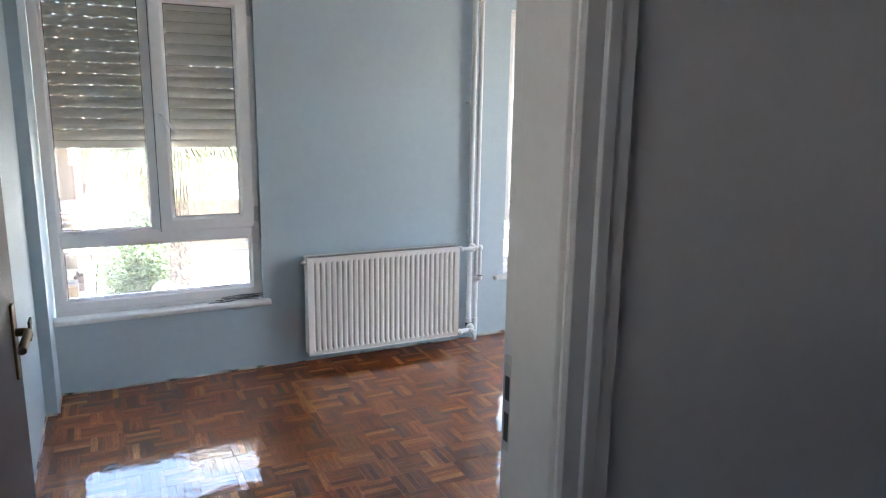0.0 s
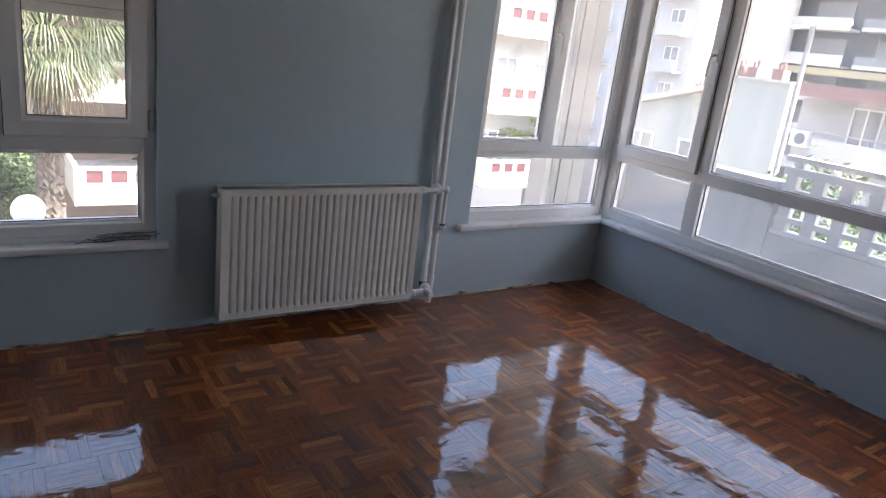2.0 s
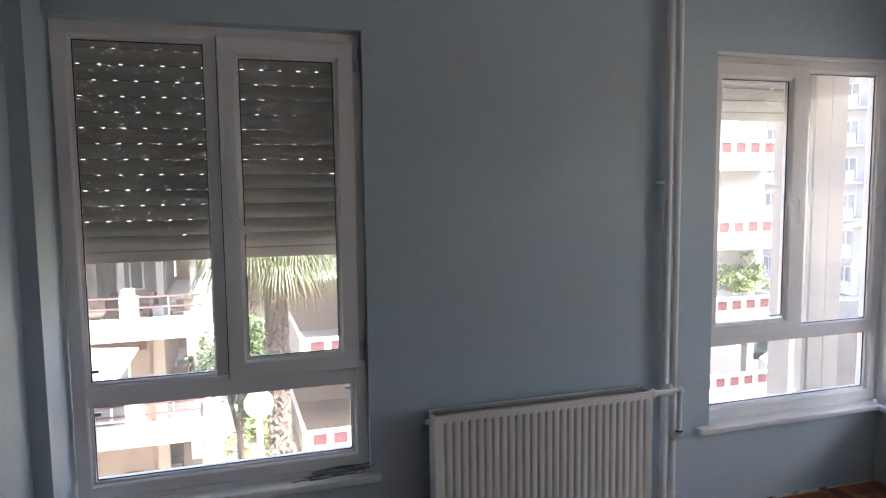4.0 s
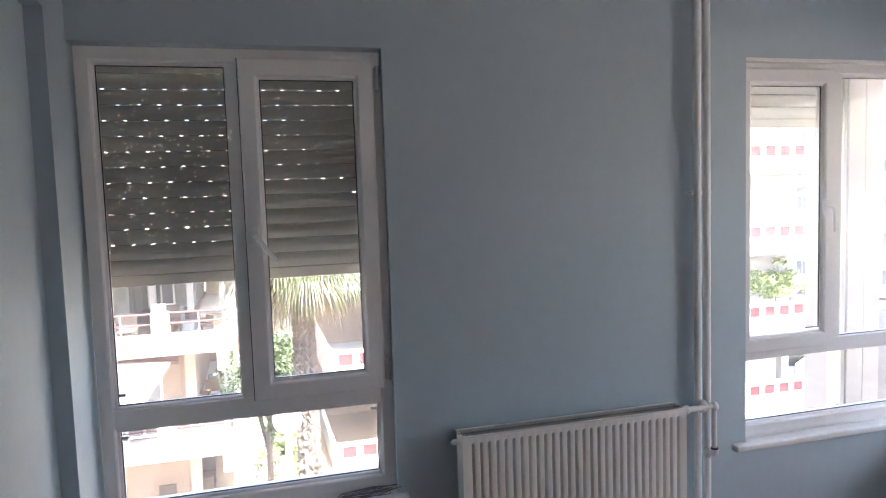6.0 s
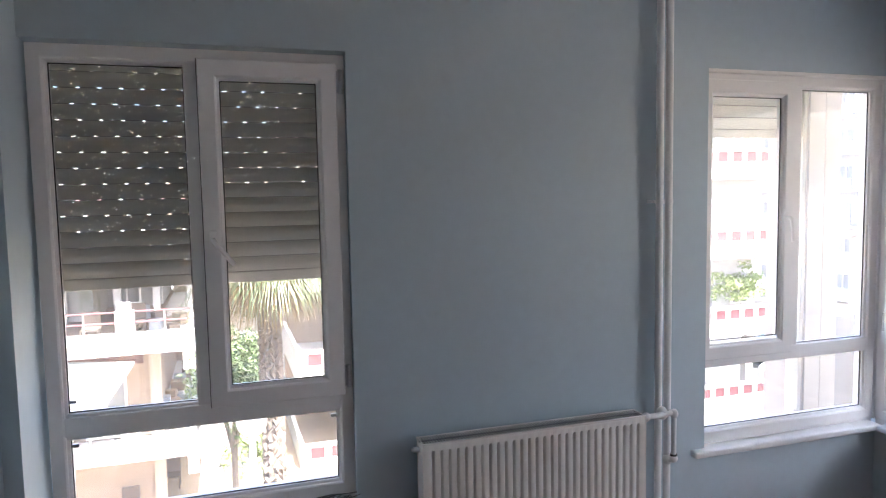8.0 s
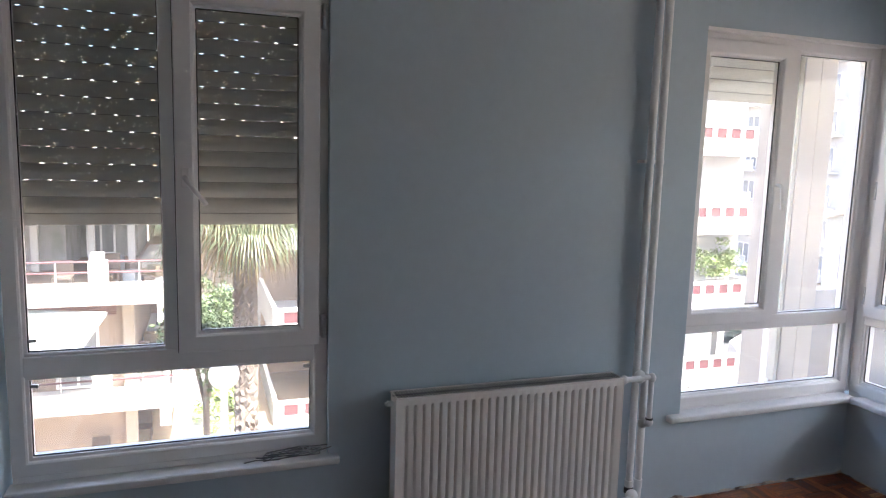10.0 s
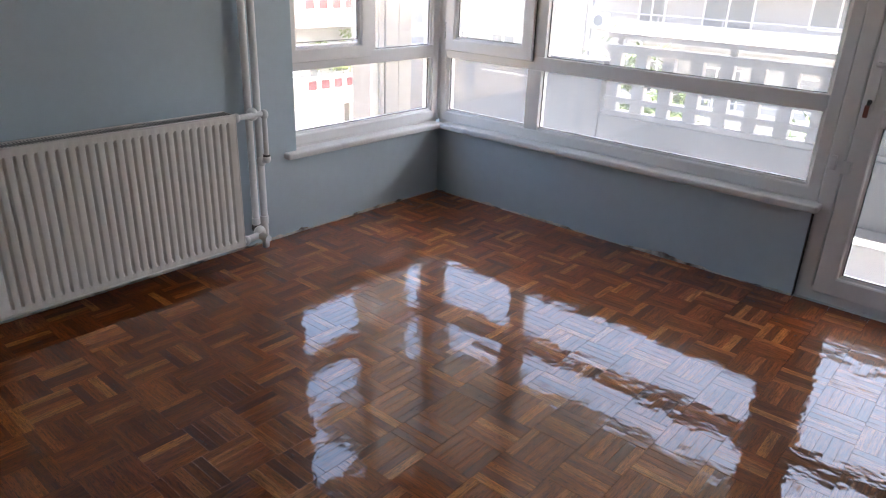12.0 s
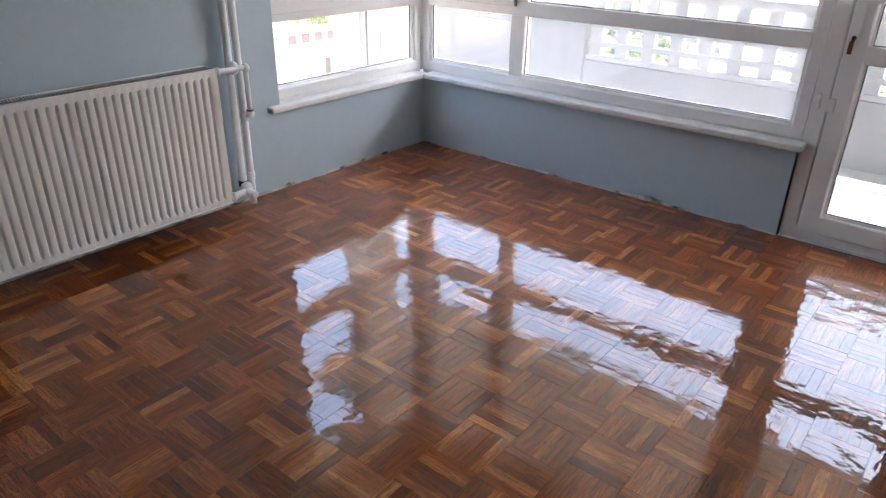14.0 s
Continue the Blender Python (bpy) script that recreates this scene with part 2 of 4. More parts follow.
DARKWALL = material("dark_grey_cladding", (0.13, 0.14, 0.15), 0.6, spread=0.1, scale=1)
OCHRE = material("pale_ochre_paint", (0.36, 0.33, 0.22), 0.8, spread=0.06, scale=1)
GREYBAND = material("grey_balcony_cladding", (0.20, 0.22, 0.24), 0.5, spread=0.1, scale=1)
ASPHALT = material("asphalt", (0.06, 0.06, 0.062), 0.9, spread=0.15, scale=1)
SOIL = material("dry_garden_soil", (0.26, 0.21, 0.15), 0.95, spread=0.25, scale=1)
LEAF = material("green_leaves", (0.085, 0.125, 0.045), 0.5, spread=0.4, scale=3)
PALMLEAF = material("palm_fronds", (0.07, 0.09, 0.036), 0.5, spread=0.35, scale=3)
DEADLEAF = material("dry_palm_fronds", (0.30, 0.22, 0.12), 0.8, spread=0.25, scale=4)
BARK = material("palm_bark", (0.19, 0.155, 0.125), 0.95, spread=0.35, scale=6, bump=0.5, bump_scale=30)
CARGREEN = material("dark_green_car_paint", (0.018, 0.027, 0.025), 0.25, spread=0.03, coat=0.8)
CARWHITE = material("white_car_paint", (0.7, 0.7, 0.7), 0.3, spread=0.03, coat=0.8)
TYRE = material("tyre_rubber", (0.03, 0.03, 0.03), 0.8)
LAMPGLOBE = material("white_lamp_globe", (0.8, 0.8, 0.78), 0.3, spread=0.02)
CABLE = material("grey_cable", (0.16, 0.16, 0.17), 0.5)
KEYTAG = material("dull_red_key_tag", (0.20, 0.05, 0.035), 0.5)

# ---- builders ----


def box(bm, x0, x1, y0, y1, z0, z1, m=None):
    r = bmesh.ops.create_cube(bm, size=1.0, matrix=Matrix.LocRotScale(((x0 + x1) / 2, (y0 + y1) / 2, (z0 + z1) / 2), None, (abs(x1 - x0), abs(y1 - y0), abs(z1 - z0))))
    if m is not None:
        bmesh.ops.transform(bm, matrix=m, verts=r["verts"])
    return r["verts"]


def cyl(bm, a, b, r, seg=16, r2=None):
    a, b = Vector(a), Vector(b)
    d = b - a
    q = d.to_track_quat("Z", "Y").to_matrix().to_4x4()
    return bmesh.ops.create_cone(bm, cap_ends=True, segments=seg, radius1=r, radius2=r if r2 is None else r2, depth=d.length, matrix=Matrix.Translation((a + b) / 2) @ q)["verts"]


def finish(name, bm, mat, bevel=0.0, seg=2, smooth=False, parent=None, label=""):
    if bevel:
        bmesh.ops.bevel(bm, geom=[e for e in bm.edges if len(e.link_faces) == 2 and e.calc_face_angle(0.0) > 1.2], offset=bevel, segments=seg, profile=0.6, affect="EDGES", clamp_overlap=True)
    me = bpy.data.meshes.new(name)
    bm.to_mesh(me)
    bm.free()
    me.materials.append(mat)
    if smooth:
        me.polygons.foreach_set("use_smooth", [True] * len(me.polygons))
        me.set_sharp_from_angle(angle=radians(40))
    ob = new(name, me)
    if parent:
        ob.parent = parent
    if label:
        tagged(ob, label)
    return ob


def part(name, bm, mat, parent, label="", bevel=0.0, smooth=False, seg=2):
    return finish(name, bm, mat, bevel, seg, smooth, parent, label)


def raw(name, verts, faces, mat, parent=None):
    me = bpy.data.meshes.new(name)
    me.from_pydata(verts, [], faces)
    me.materials.append(mat)
    ob = new(name, me)
    if parent:
        ob.parent = parent
    return ob


def empty(name, label, category, kind="", group="", at=(0, 0, 0)):
    e = new(name)
    e.location = at
    return tagged(e, label, category, group, kind)


def solid(name, mat, boxes, label, category, kind="structure", bevel=0.0):
    bm = bmesh.new()
    for b in boxes:
        box(bm, *b)
    return tagged(finish(name, bm, mat, bevel), label, category, "", kind)


def tube(name, points, radius, mat, parent=None, label="", cyclic=False):
    cu = bpy.data.curves.new(name, "CURVE")
    cu.dimensions, cu.bevel_depth, cu.bevel_resolution = "3D", radius, 3
    sp = cu.splines.new("POLY")
    sp.points.add(len(points) - 1)
    for p, c in zip(sp.points, points):
        p.co = (*c, 1)
    sp.use_smooth = True
    tmp = bpy.data.objects.new(name, cu)
    me = bpy.data.meshes.new_from_object(tmp)
    bpy.data.objects.remove(tmp)
    bpy.data.curves.remove(cu)
    me.name = name
    me.materials.clear()
    me.materials.append(mat)
    me.polygons.foreach_set("use_smooth", [True] * len(me.polygons))
    ob = new(name, me)
    if parent:
        ob.parent = parent
    if label:
        tagged(ob, label)
    return ob


def rounded(points, r=0.015, n=5):
    """A polyline with its corners rounded."""
    pts = [Vector(p) for p in points]
    out = [pts[0]]
    for a, b, c in zip(pts, pts[1:], pts[2:]):
        u, v = (a - b).normalized() * min(r, (a - b).length / 2), (c - b).normalized() * min(r, (c - b).length / 2)
        for k in range(n + 1):
            t = k / n
            out.append((b + u) * (1 - t) ** 2 + 2 * b * t * (1 - t) + (b + v) * t * t)
    return out + [pts[-1]]


# ---- structure of the room ----
# The corner of the two window walls stands at the origin; the room lies at negative x and y.
XL, XN, YC, YH = -3.795, -3.85, -2.995, -3.165   # left wall, its recess, door wall's two faces
ZC, TH = 2.62, 0.22                            # ceiling, wall thickness
SILL, HEAD, HEAD2 = 0.425, 2.187, 2.187                        # window openings
solid("wall_north", WALL, [
    (-4.05, XL, 0, TH, -0.1, ZC), (XL, -2.704, 0, TH, -0.1, SILL - 0.03), (XL, -2.704, 0, TH, HEAD, ZC),
    (-2.704, -1.055, 0, TH, -0.1, ZC), (-1.055, 0.0, 0, TH, -0.1, SILL - 0.03), (-1.055, 0.0, 0, TH, HEAD2, ZC)],
    "pale blue painted wall with two window openings", "wall")
solid("wall_east", WALL, [
    (0, TH, -2.093, TH, -0.1, SILL - 0.03), (0, TH, -2.093, TH, HEAD2, ZC), (0, TH, -2.88, -2.093, HEAD2, ZC), (0, TH, YC - 0.02, -2.88, -0.1, ZC)],
    "pale blue painted wall below the corner window and balcony door", "wall")
solid("wall_west", WALL, [
    (-4.05, XL, -0.25, 0.0, -0.1, ZC), (-4.05, XN, YC, -0.25, -0.1, 2.235), (-4.05, XL, YC, -0.25, 2.235, ZC)],
    "pale blue painted wall with a shallow recess", "wall")
DL, DR = -3.775, -2.860   # doorway's two linings
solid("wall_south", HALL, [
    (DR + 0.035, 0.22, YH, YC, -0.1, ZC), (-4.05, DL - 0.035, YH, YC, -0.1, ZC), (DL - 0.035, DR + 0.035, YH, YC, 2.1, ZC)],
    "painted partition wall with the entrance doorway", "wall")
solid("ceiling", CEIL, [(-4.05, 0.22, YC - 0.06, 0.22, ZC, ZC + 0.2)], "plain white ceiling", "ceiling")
# hall behind the camera; its west opening is unseen, added to let daylight in
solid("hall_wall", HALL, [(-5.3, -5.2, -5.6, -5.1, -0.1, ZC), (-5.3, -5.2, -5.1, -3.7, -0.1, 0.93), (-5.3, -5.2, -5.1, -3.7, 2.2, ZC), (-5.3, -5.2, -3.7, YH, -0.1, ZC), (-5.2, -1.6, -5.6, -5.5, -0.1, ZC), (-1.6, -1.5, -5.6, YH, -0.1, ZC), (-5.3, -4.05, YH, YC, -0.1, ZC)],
      "grey painted walls of the dim hall, with an opening added for light", "wall")
solid("hall_ceiling", CEIL, [(-5.3, -1.5, -5.6, YC - 0.06, ZC, ZC + 0.2)], "white ceiling of the hall", "ceiling")
solid("hall_floor", PARQ_ALL, [(-5.3, -1.5, -5.6, YC - 0.07, -0.1, -0.002)], "brown wooden floor of the hall", "floor")


def crumbs(name, a, b, normal, seed):
    """A ragged strip of broken plaster where the skirting was taken off."""
    rng = random.Random(seed)
    a, b, nrm = Vector(a), Vector(b), Vector(normal)
    n = int((b - a).length / 0.018)
    vs, fs = [], []
    for i in range(n + 1):
        p = a.lerp(b, i / n)
        hh = max(0.003, 0.008 + 0.016 * noise.noise(p * 3) + 0.010 * noise.noise(p * 11) + rng.uniform(-0.004, 0.005))
        ww = 0.006 + 0.007 * max(0, noise.noise(p * 7 + Vector((3, 1, 0)))) + rng.uniform(0, 0.004)
        vs += [p + nrm * ww + Vector((0, 0, 0.001)), p + nrm * ww * 0.8 + Vector((0, 0, hh * 0.6)), p + nrm * 0.0015 + Vector((0, 0, hh))]
        if i:
            k = 3 * i
            fs += [(k - 3, k, k + 1, k - 2), (k - 2, k + 1, k + 2, k - 1)]
    return tagged(raw(name, vs, fs, PLASTER), "ragged broken plaster edge left without skirting", "trim", "", "structure")


crumbs("trim", (XL, 0, 0), (0, 0, 0), (0, -1, 0), 1)
crumbs("trim", (0, -2.09, 0), (0, 0, 0), (-1, 0, 0), 2)
crumbs("trim", (XL, -0.25, 0), (XL, 0, 0), (1, 0, 0), 3)
crumbs("trim", (XN, -0.25, 0), (XL, -0.25, 0), (0, -1, 0), 4)
crumbs("trim", (XN, YC, 0), (XN, -0.25, 0), (1, 0, 0), 5)

# ---- windows ----


class Plane:
    """Places bars in a window's own plane: u along the wall, d depth outwards, z up."""

    def __init__(self, axis):
        self.axis = axis

    def box(self, bm, u0, u1, d0, d1, z0, z1):
        return box(bm, u0, u1, d0, d1, z0, z1) if self.axis == "x" else box(bm, d0, d1, u0, u1, z0, z1)

    def at(self, u, d, z):
        return (u, d, z) if self.axis == "x" else (d, u, z)


def ring(pl, bm, u0, u1, z0, z1, w, d0, d1):
    """Four mitred bars round an opening, with rounded inner lips."""
    lip = 0.012
    rows = []
    for ins, d in ((0.0, d1), (0.0, d0 + 0.003), (0.003, d0), (w - 0.006, d0), (w, d0 + 0.004), (w + 0.002, d0 + 0.012), (w + lip, d0 + 0.016), (w + lip, d1)):
        rows.append([bm.verts.new(pl.at(u, d, z)) for u, z in ((u0 + ins, z0 + ins), (u1 - ins, z0 + ins), (u1 - ins, z1 - ins), (u0 + ins, z1 - ins))])
    new_faces = []
    for r0, r1 in zip(rows, rows[1:] + rows[:1]):
        for i in range(4):
            j = (i + 1) % 4
            new_faces.append(bm.faces.new((r0[i], r0[j], r1[j], r1[i])))
    bmesh.ops.recalc_face_normals(bm, faces=new_faces)


def pane(pl, u0, u1, z0, z1, d, parent, mat=GLASS):
    """A glazing unit with its black seal."""
    bm = bmesh.new()
    pl.box(bm, u0 - 0.008, u1 + 0.008, d, d + 0.005, z0 - 0.008, z1 + 0.008)
    g = part("pane", bm, mat, parent, "clear window glass" if mat is GLASS else "dusty window glass")
    g.visible_shadow = False
    bm = bmesh.new()
    s = 0.004
    for a in ((u0, u0 + s, z0, z1), (u1 - s, u1, z0, z1), (u0 + s, u1 - s, z0, z0 + s), (u0 + s, u1 - s, z1 - s, z1)):
        pl.box(bm, a[0], a[1], d - 0.004, d - 0.0005, a[2], a[3])
    part("seal", bm, SEAL, g, "thin black rubber seal")
    return g


def window_handle(pl, u, z, d, turn, parent, lever=0.115):
    """Rosette, neck and a bent lever; turn: degrees from straight down."""
    base = bmesh.new()
    pl.box(base, u - 0.014, u + 0.014, d - 0.010, d, z - 0.034, z + 0.034)
    hd = part("handle", base, PVC, parent, "white plastic window handle", bevel=0.004)
    s, c = math.sin(radians(turn)), math.cos(radians(turn))
    pts = [pl.at(u, d - 0.008, z), pl.at(u, d - 0.045, z), pl.at(u + s * 0.03, d - 0.05, z - c * 0.03), pl.at(u + s * lever, d - 0.046, z - c * lever)]
    tube("lever", rounded(pts, 0.02), 0.0085, PVC, hd)
    return hd


def hinge(pl, u, z, d, parent):
    bm = bmesh.new()
    cyl(bm, pl.at(u, d - 0.012, z - 0.045), pl.at(u, d - 0.012, z - 0.002), 0.009, 12)
    cyl(bm, pl.at(u, d - 0.012, z + 0.002), pl.at(u, d - 0.012, z + 0.045), 0.009, 12)
    pl.box(bm, u - 0.016, u + 0.004, d - 0.010, d, z - 0.04, z + 0.04)
    return part("hinge", bm, STEEL, parent, "small dark steel hinge", smooth=True)


def shutter(pl, u0, u1, z0, z1, d, mat=SHUTTER, label="grey-beige plastic roller shutter, half lowered, with light slots", slot=0.014):
    """Half-lowered shutter: bowed slats, hooked together by strips that leave rows of light slots."""
    th = empty("roller_shutter", label, "shutter", at=(0, 0, 0))
    pitch = 0.058
    z = z0 + 0.042
    bm = bmesh.new()
    pl.box(bm, u0, u1, d - 0.004, d + 0.010, z0, z0 + 0.041)
    part("bottom_bar", bm, mat, th, bevel=0.003)
    k = 0
    while z < z1:
        bm = bmesh.new()
        prof = [(0.004 - 0.005 * (1 - t / 6) ** 0.6 - 0.006 * math.sin(math.pi * t / 6), z + 0.0014 + (pitch - 0.0026) * t / 6) for t in range(7)]
        lo = [bm.verts.new(pl.at(u0, d + p[0], p[1])) for p in prof]
        hi = [bm.verts.new(pl.at(u1, d + p[0], p[1])) for p in prof]
        lo2 = [bm.verts.new(pl.at(u0, d + p[0] + 0.007, p[1])) for p in prof]
        hi2 = [bm.verts.new(pl.at(u1, d + p[0] + 0.007, p[1])) for p in prof]
        for i in range(6):
            bm.faces.new((lo[i], hi[i], hi[i + 1], lo[i + 1]))
            bm.faces.new((lo2[i], hi2[i], hi2[i + 1], lo2[i + 1]))
        bm.faces.new((lo[0], hi[0], hi2[0], lo2[0]))
        bm.faces.new((lo[6], hi[6], hi2[6], lo2[6]))
        u = u0 + (0.02 if k % 2 else 0.042)
        last = u0
        while k and u < u1 - 0.02:
            pl.box(bm, last, u, d + 0.0005, d + 0.006, z - 0.0018, z + 0.0036)
            last = u + slot
            u += 0.072
        pl.box(bm, last, u1, d + 0.0005, d + 0.006, z - 0.0018, z + 0.0036)
        bmesh.ops.recalc_face_normals(bm, faces=bm.faces[:])
        bm.faces.ensure_lookup_table()
        # the hooks get the colour that holds the slats' shadow lines
        for f in bm.faces[14:]:
            f.material_index = 1
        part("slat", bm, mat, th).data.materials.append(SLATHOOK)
        z += pitch
        k += 1
    for uu in (u0 - 0.012, u1 - 0.008):
        bm = bmesh.new()
        pl.box(bm, uu, uu + 0.02, d - 0.02, d + 0.03, SILL + 0.06, z1 + 0.1)
        part("guide_rail", bm, mat, th)
    return th


PA, PB = Plane("x"), Plane("y")
F0, F1 = 0.035, 0.10   # frame depth; sashes stand proud of it
SF = 0.012


def sash_gap(pl, u0, u1, z0, z1, parent):
    """Black strips round an opening sash, for its seal and the gap's shadow."""
    bm = bmesh.new()
    for a in ((u0 - 0.003, u0, z0, z1), (u1, u1 + 0.003, z0, z1), (u0 - 0.003, u1 + 0.003, z0 - 0.003, z0), (u0 - 0.003, u1 + 0.003, z1, z1 + 0.003)):
        pl.box(bm, a[0], a[1], F0 - 0.003, F0 + 0.004, a[2], a[3])
    part("gasket", bm, SEAL, parent, "black strip for the rubber gasket and the gap shadow")


# window_1: fixed light, opening sash, low light
w1 = empty("window_1", "white plastic window with an opening sash and shutter half lowered", "window", "structure")
bm = bmesh.new()
ring(PA, bm, -3.783, -2.704, SILL + 0.025, 2.178, 0.050, F0, F1)
PA.box(bm, -3.733, -2.754, F0, F1, 0.803, 0.873)
PA.box(bm, -3.285, -3.225, F0, F1, 0.873, 2.128)
PA.box(bm, -3.733, -3.285, F0 + 0.012, F1 - 0.01, 0.873, 0.885)
PA.box(bm, -3.733, -2.754, F0 + 0.012, F1 - 0.01, 0.791, 0.803)
PA.box(bm, -3.783, -2.704, F0 + 0.004, F1, SILL - 0.02, SILL + 0.035)
part("window_frame", bm, PVC, w1, bevel=0.004)
bm = bmesh.new()
ring(PA, bm, -3.238, -2.738, 0.862, 2.142, 0.063, SF, SF + 0.05)
sash = part("sash", bm, PVC, w1, "white plastic opening sash", bevel=0.004)
pane(PA, -3.163, -2.813, 0.937, 2.067, SF + 0.025, sash)
sash_gap(PA, -3.238, -2.738, 0.862, 2.142, sash)
window_handle(PA, -3.205, 1.490, SF, 37, sash, 0.115)
for z in (0.935, 2.075):
    hinge(PA, -2.722, z, F0 - 0.004, sash)
pane(PA, -3.721, -3.285, 0.885, 2.116, 0.065, w1)
pane(PA, -3.721, -2.766, 0.512, 0.791, 0.065, w1)
shutter(PA, -3.77, -2.73, 1.311, 2.15, 0.16)

# window_2: the corner window's side in the same wall
w2 = empty("window_2", "white plastic corner window side with an opening sash", "window", "structure")
bm = bmesh.new()
ring(PA, bm, -1.085, 0.022, SILL + 0.012, 2.176, 0.051, F0, F1)
PA.box(bm, -1.034, -0.029, F0, F1, 0.797, 0.866)
PA.box(bm, -0.555, -0.485, F0, F1, 0.866, 2.125)
PA.box(bm, -1.055, 0.022, F0 + 0.004, F1, SILL - 0.02, SILL + 0.035)
part("window_frame", bm, PVC, w2, bevel=0.004)
bm = bmesh.new()
ring(PA, bm, -1.082, -0.538, 0.838, 2.142, 0.063, SF, SF + 0.05)
sash = part("sash", bm, PVC, w2, "white plastic opening sash", bevel=0.004)
pane(PA, -1.007, -0.613, 0.926, 2.067, SF + 0.025, sash)
sash_gap(PA, -1.082, -0.538, 0.838, 2.142, sash)
window_handle(PA, -0.601, 1.500, SF, 6, sash)
for z in (0.95, 2.04):
    hinge(PA, -1.052, z, F0 - 0.004, sash)
pane(PA, -0.485, -0.041, 0.866, 2.113, 0.065, w2, DUSTY)
pane(PA, -1.022, -0.041, 0.500, 0.797, 0.065, w2)
shutter(PA, -1.075, -0.36, 1.888, 2.16, 0.16, SHUTTER_LIT, "cream plastic roller shutter, mostly raised above the sash, coloured as if backlit")

# window_3: the corner window's side in the balcony wall
w3 = empty("window_3", "white plastic corner window side facing the balcony", "window", "structure")
bm = bmesh.new()
ring(PB, bm, -2.093, 0.034, SILL + 0.008, 2.176, 0.051, F0, F1)
PB.box(bm, -2.042, -0.017, F0, F1, 0.797, 0.866)
PB.box(bm, -0.684, -0.600, F0, F1, 0.866, 2.125)
PB.box(bm, -0.672, -0.586, F0, F1, 0.484, 0.797)
PB.box(bm, -2.093, 0.030, F0 + 0.004, F1, SILL - 0.02, SILL + 0.035)
part("window_frame", bm, PVC, w3, bevel=0.004)
bm = bmesh.new()
ring(PB, bm, -0.614, -0.022, 0.843, 2.142, 0.063, SF, SF + 0.05)
sash = part("sash", bm, PVC, w3, "white plastic opening sash", bevel=0.004)
pane(PB, -0.539, -0.097, 0.918, 2.067, SF + 0.025, sash, DUSTY)
sash_gap(PB, -0.614, -0.022, 0.843, 2.142, sash)
window_handle(PB, -0.592, 1.485, SF, 4, sash)
for z in (0.95, 1.48, 2.05):
    hinge(PB, -0.018, z, F0 - 0.004, sash)
pane(PB, -2.030, -0.684, 0.866, 2.113, 0.065, w3, DUSTY)
pane(PB, -2.030, -0.672, 0.496, 0.797, 0.065, w3, DUSTY)
pane(PB, -0.586, -0.029, 0.496, 0.797, 0.065, w3, DUSTY)
bm = bmesh.new()
box(bm, 0.035, 0.16, 0.035, 0.16, SILL, HEAD2)
part("corner_post", bm, PVC, w3, "white plastic corner post", bevel=0.004)

# door_2: the balcony door
d2 = empty("door_2", "closed white plastic balcony door with glass panes", "door", "structure")
bm = bmesh.new()
ring(PB, bm, -2.88, -2.096, 0.0, 2.176, 0.062, F0 - 0.005, F1)
part("door_frame", bm, PVC, d2, bevel=0.004)
bm = bmesh.new()
ring(PB, bm, -2.836, -2.165, 0.045, 2.142, 0.080, SF, SF + 0.055)
PB.box(bm, -2.756, -2.245, SF, SF + 0.055, 0.767, 0.836)
leaf = part("leaf", bm, PVC, d2, bevel=0.004)
pane(PB, -2.744, -2.257, 0.137, 0.767, SF + 0.025, leaf)
pane(PB, -2.744, -2.257, 0.836, 2.050, SF + 0.025, leaf)
sash_gap(PB, -2.836, -2.165, 0.045, 2.142, leaf)
bm = bmesh.new()
PB.box(bm, -2.208, -2.178, SF - 0.008, SF, 0.83, 1.06)
hd = part("handle", bm, PVC, leaf, "white plastic lever handle with a key in its lock", bevel=0.003)
tube("lever", rounded([(SF, -2.193, 1.005), (SF - 0.05, -2.193, 1.005), (SF - 0.052, -2.325, 1.005)], 0.02), 0.009, PVC, hd)
tube("outer_lever", rounded([(SF + 0.05, -2.193, 1.0), (SF + 0.105, -2.193, 1.0), (SF + 0.107, -2.325, 1.0)], 0.02), 0.009, PVC, hd, "lever handle on the balcony side")
bm = bmesh.new()
cyl(bm, (SF - 0.014, -2.193, 0.862), (SF - 0.006, -2.193, 0.862), 0.008)
PB.box(bm, -2.198, -2.188, SF - 0.035, SF - 0.012, 0.852, 0.872)
part("key", bm, BLACK, hd)
bm = bmesh.new()
PB.box(bm, -2.199, -2.183, SF - 0.034, SF - 0.029, 0.805, 0.852)
part("key_tag", bm, KEYTAG, hd, "small red key tag")
bm = bmesh.new()
PB.box(bm, -2.130, -2.108, F0 - 0.022, F0 - 0.004, 0.575, 0.635)
PB.box(bm, -2.188, -2.155, SF - 0.014, SF, 0.57, 0.625)
part("latch", bm, PVC, d2, "small white plastic latch", bevel=0.003)
# shadow in the open joint, drawn as a black strip
solid("trim", SEAL, [(-0.0015, 0.03, -2.0955, -2.0932, 0.0, SILL - 0.03)], "black strip for the shadow in the open joint between wall and door frame", "trim")
for cx, cz in ((-3.706, 0.925), (-3.706, 0.765), (-2.780, 0.770)):
    bm = bmesh.new()
    box(bm, cx - 0.012, cx + 0.012, 0.056, 0.064, cz - 0.006, cz + 0.006)
    part("glazing_clip", bm, STEEL, w1, "small grey clip at the glass edge")
solid("threshold", MARBLE, [(-0.03, 0.22, -2.88, -2.096, -0.05, -0.0005)], "pale stone threshold of the balcony door", "trim")

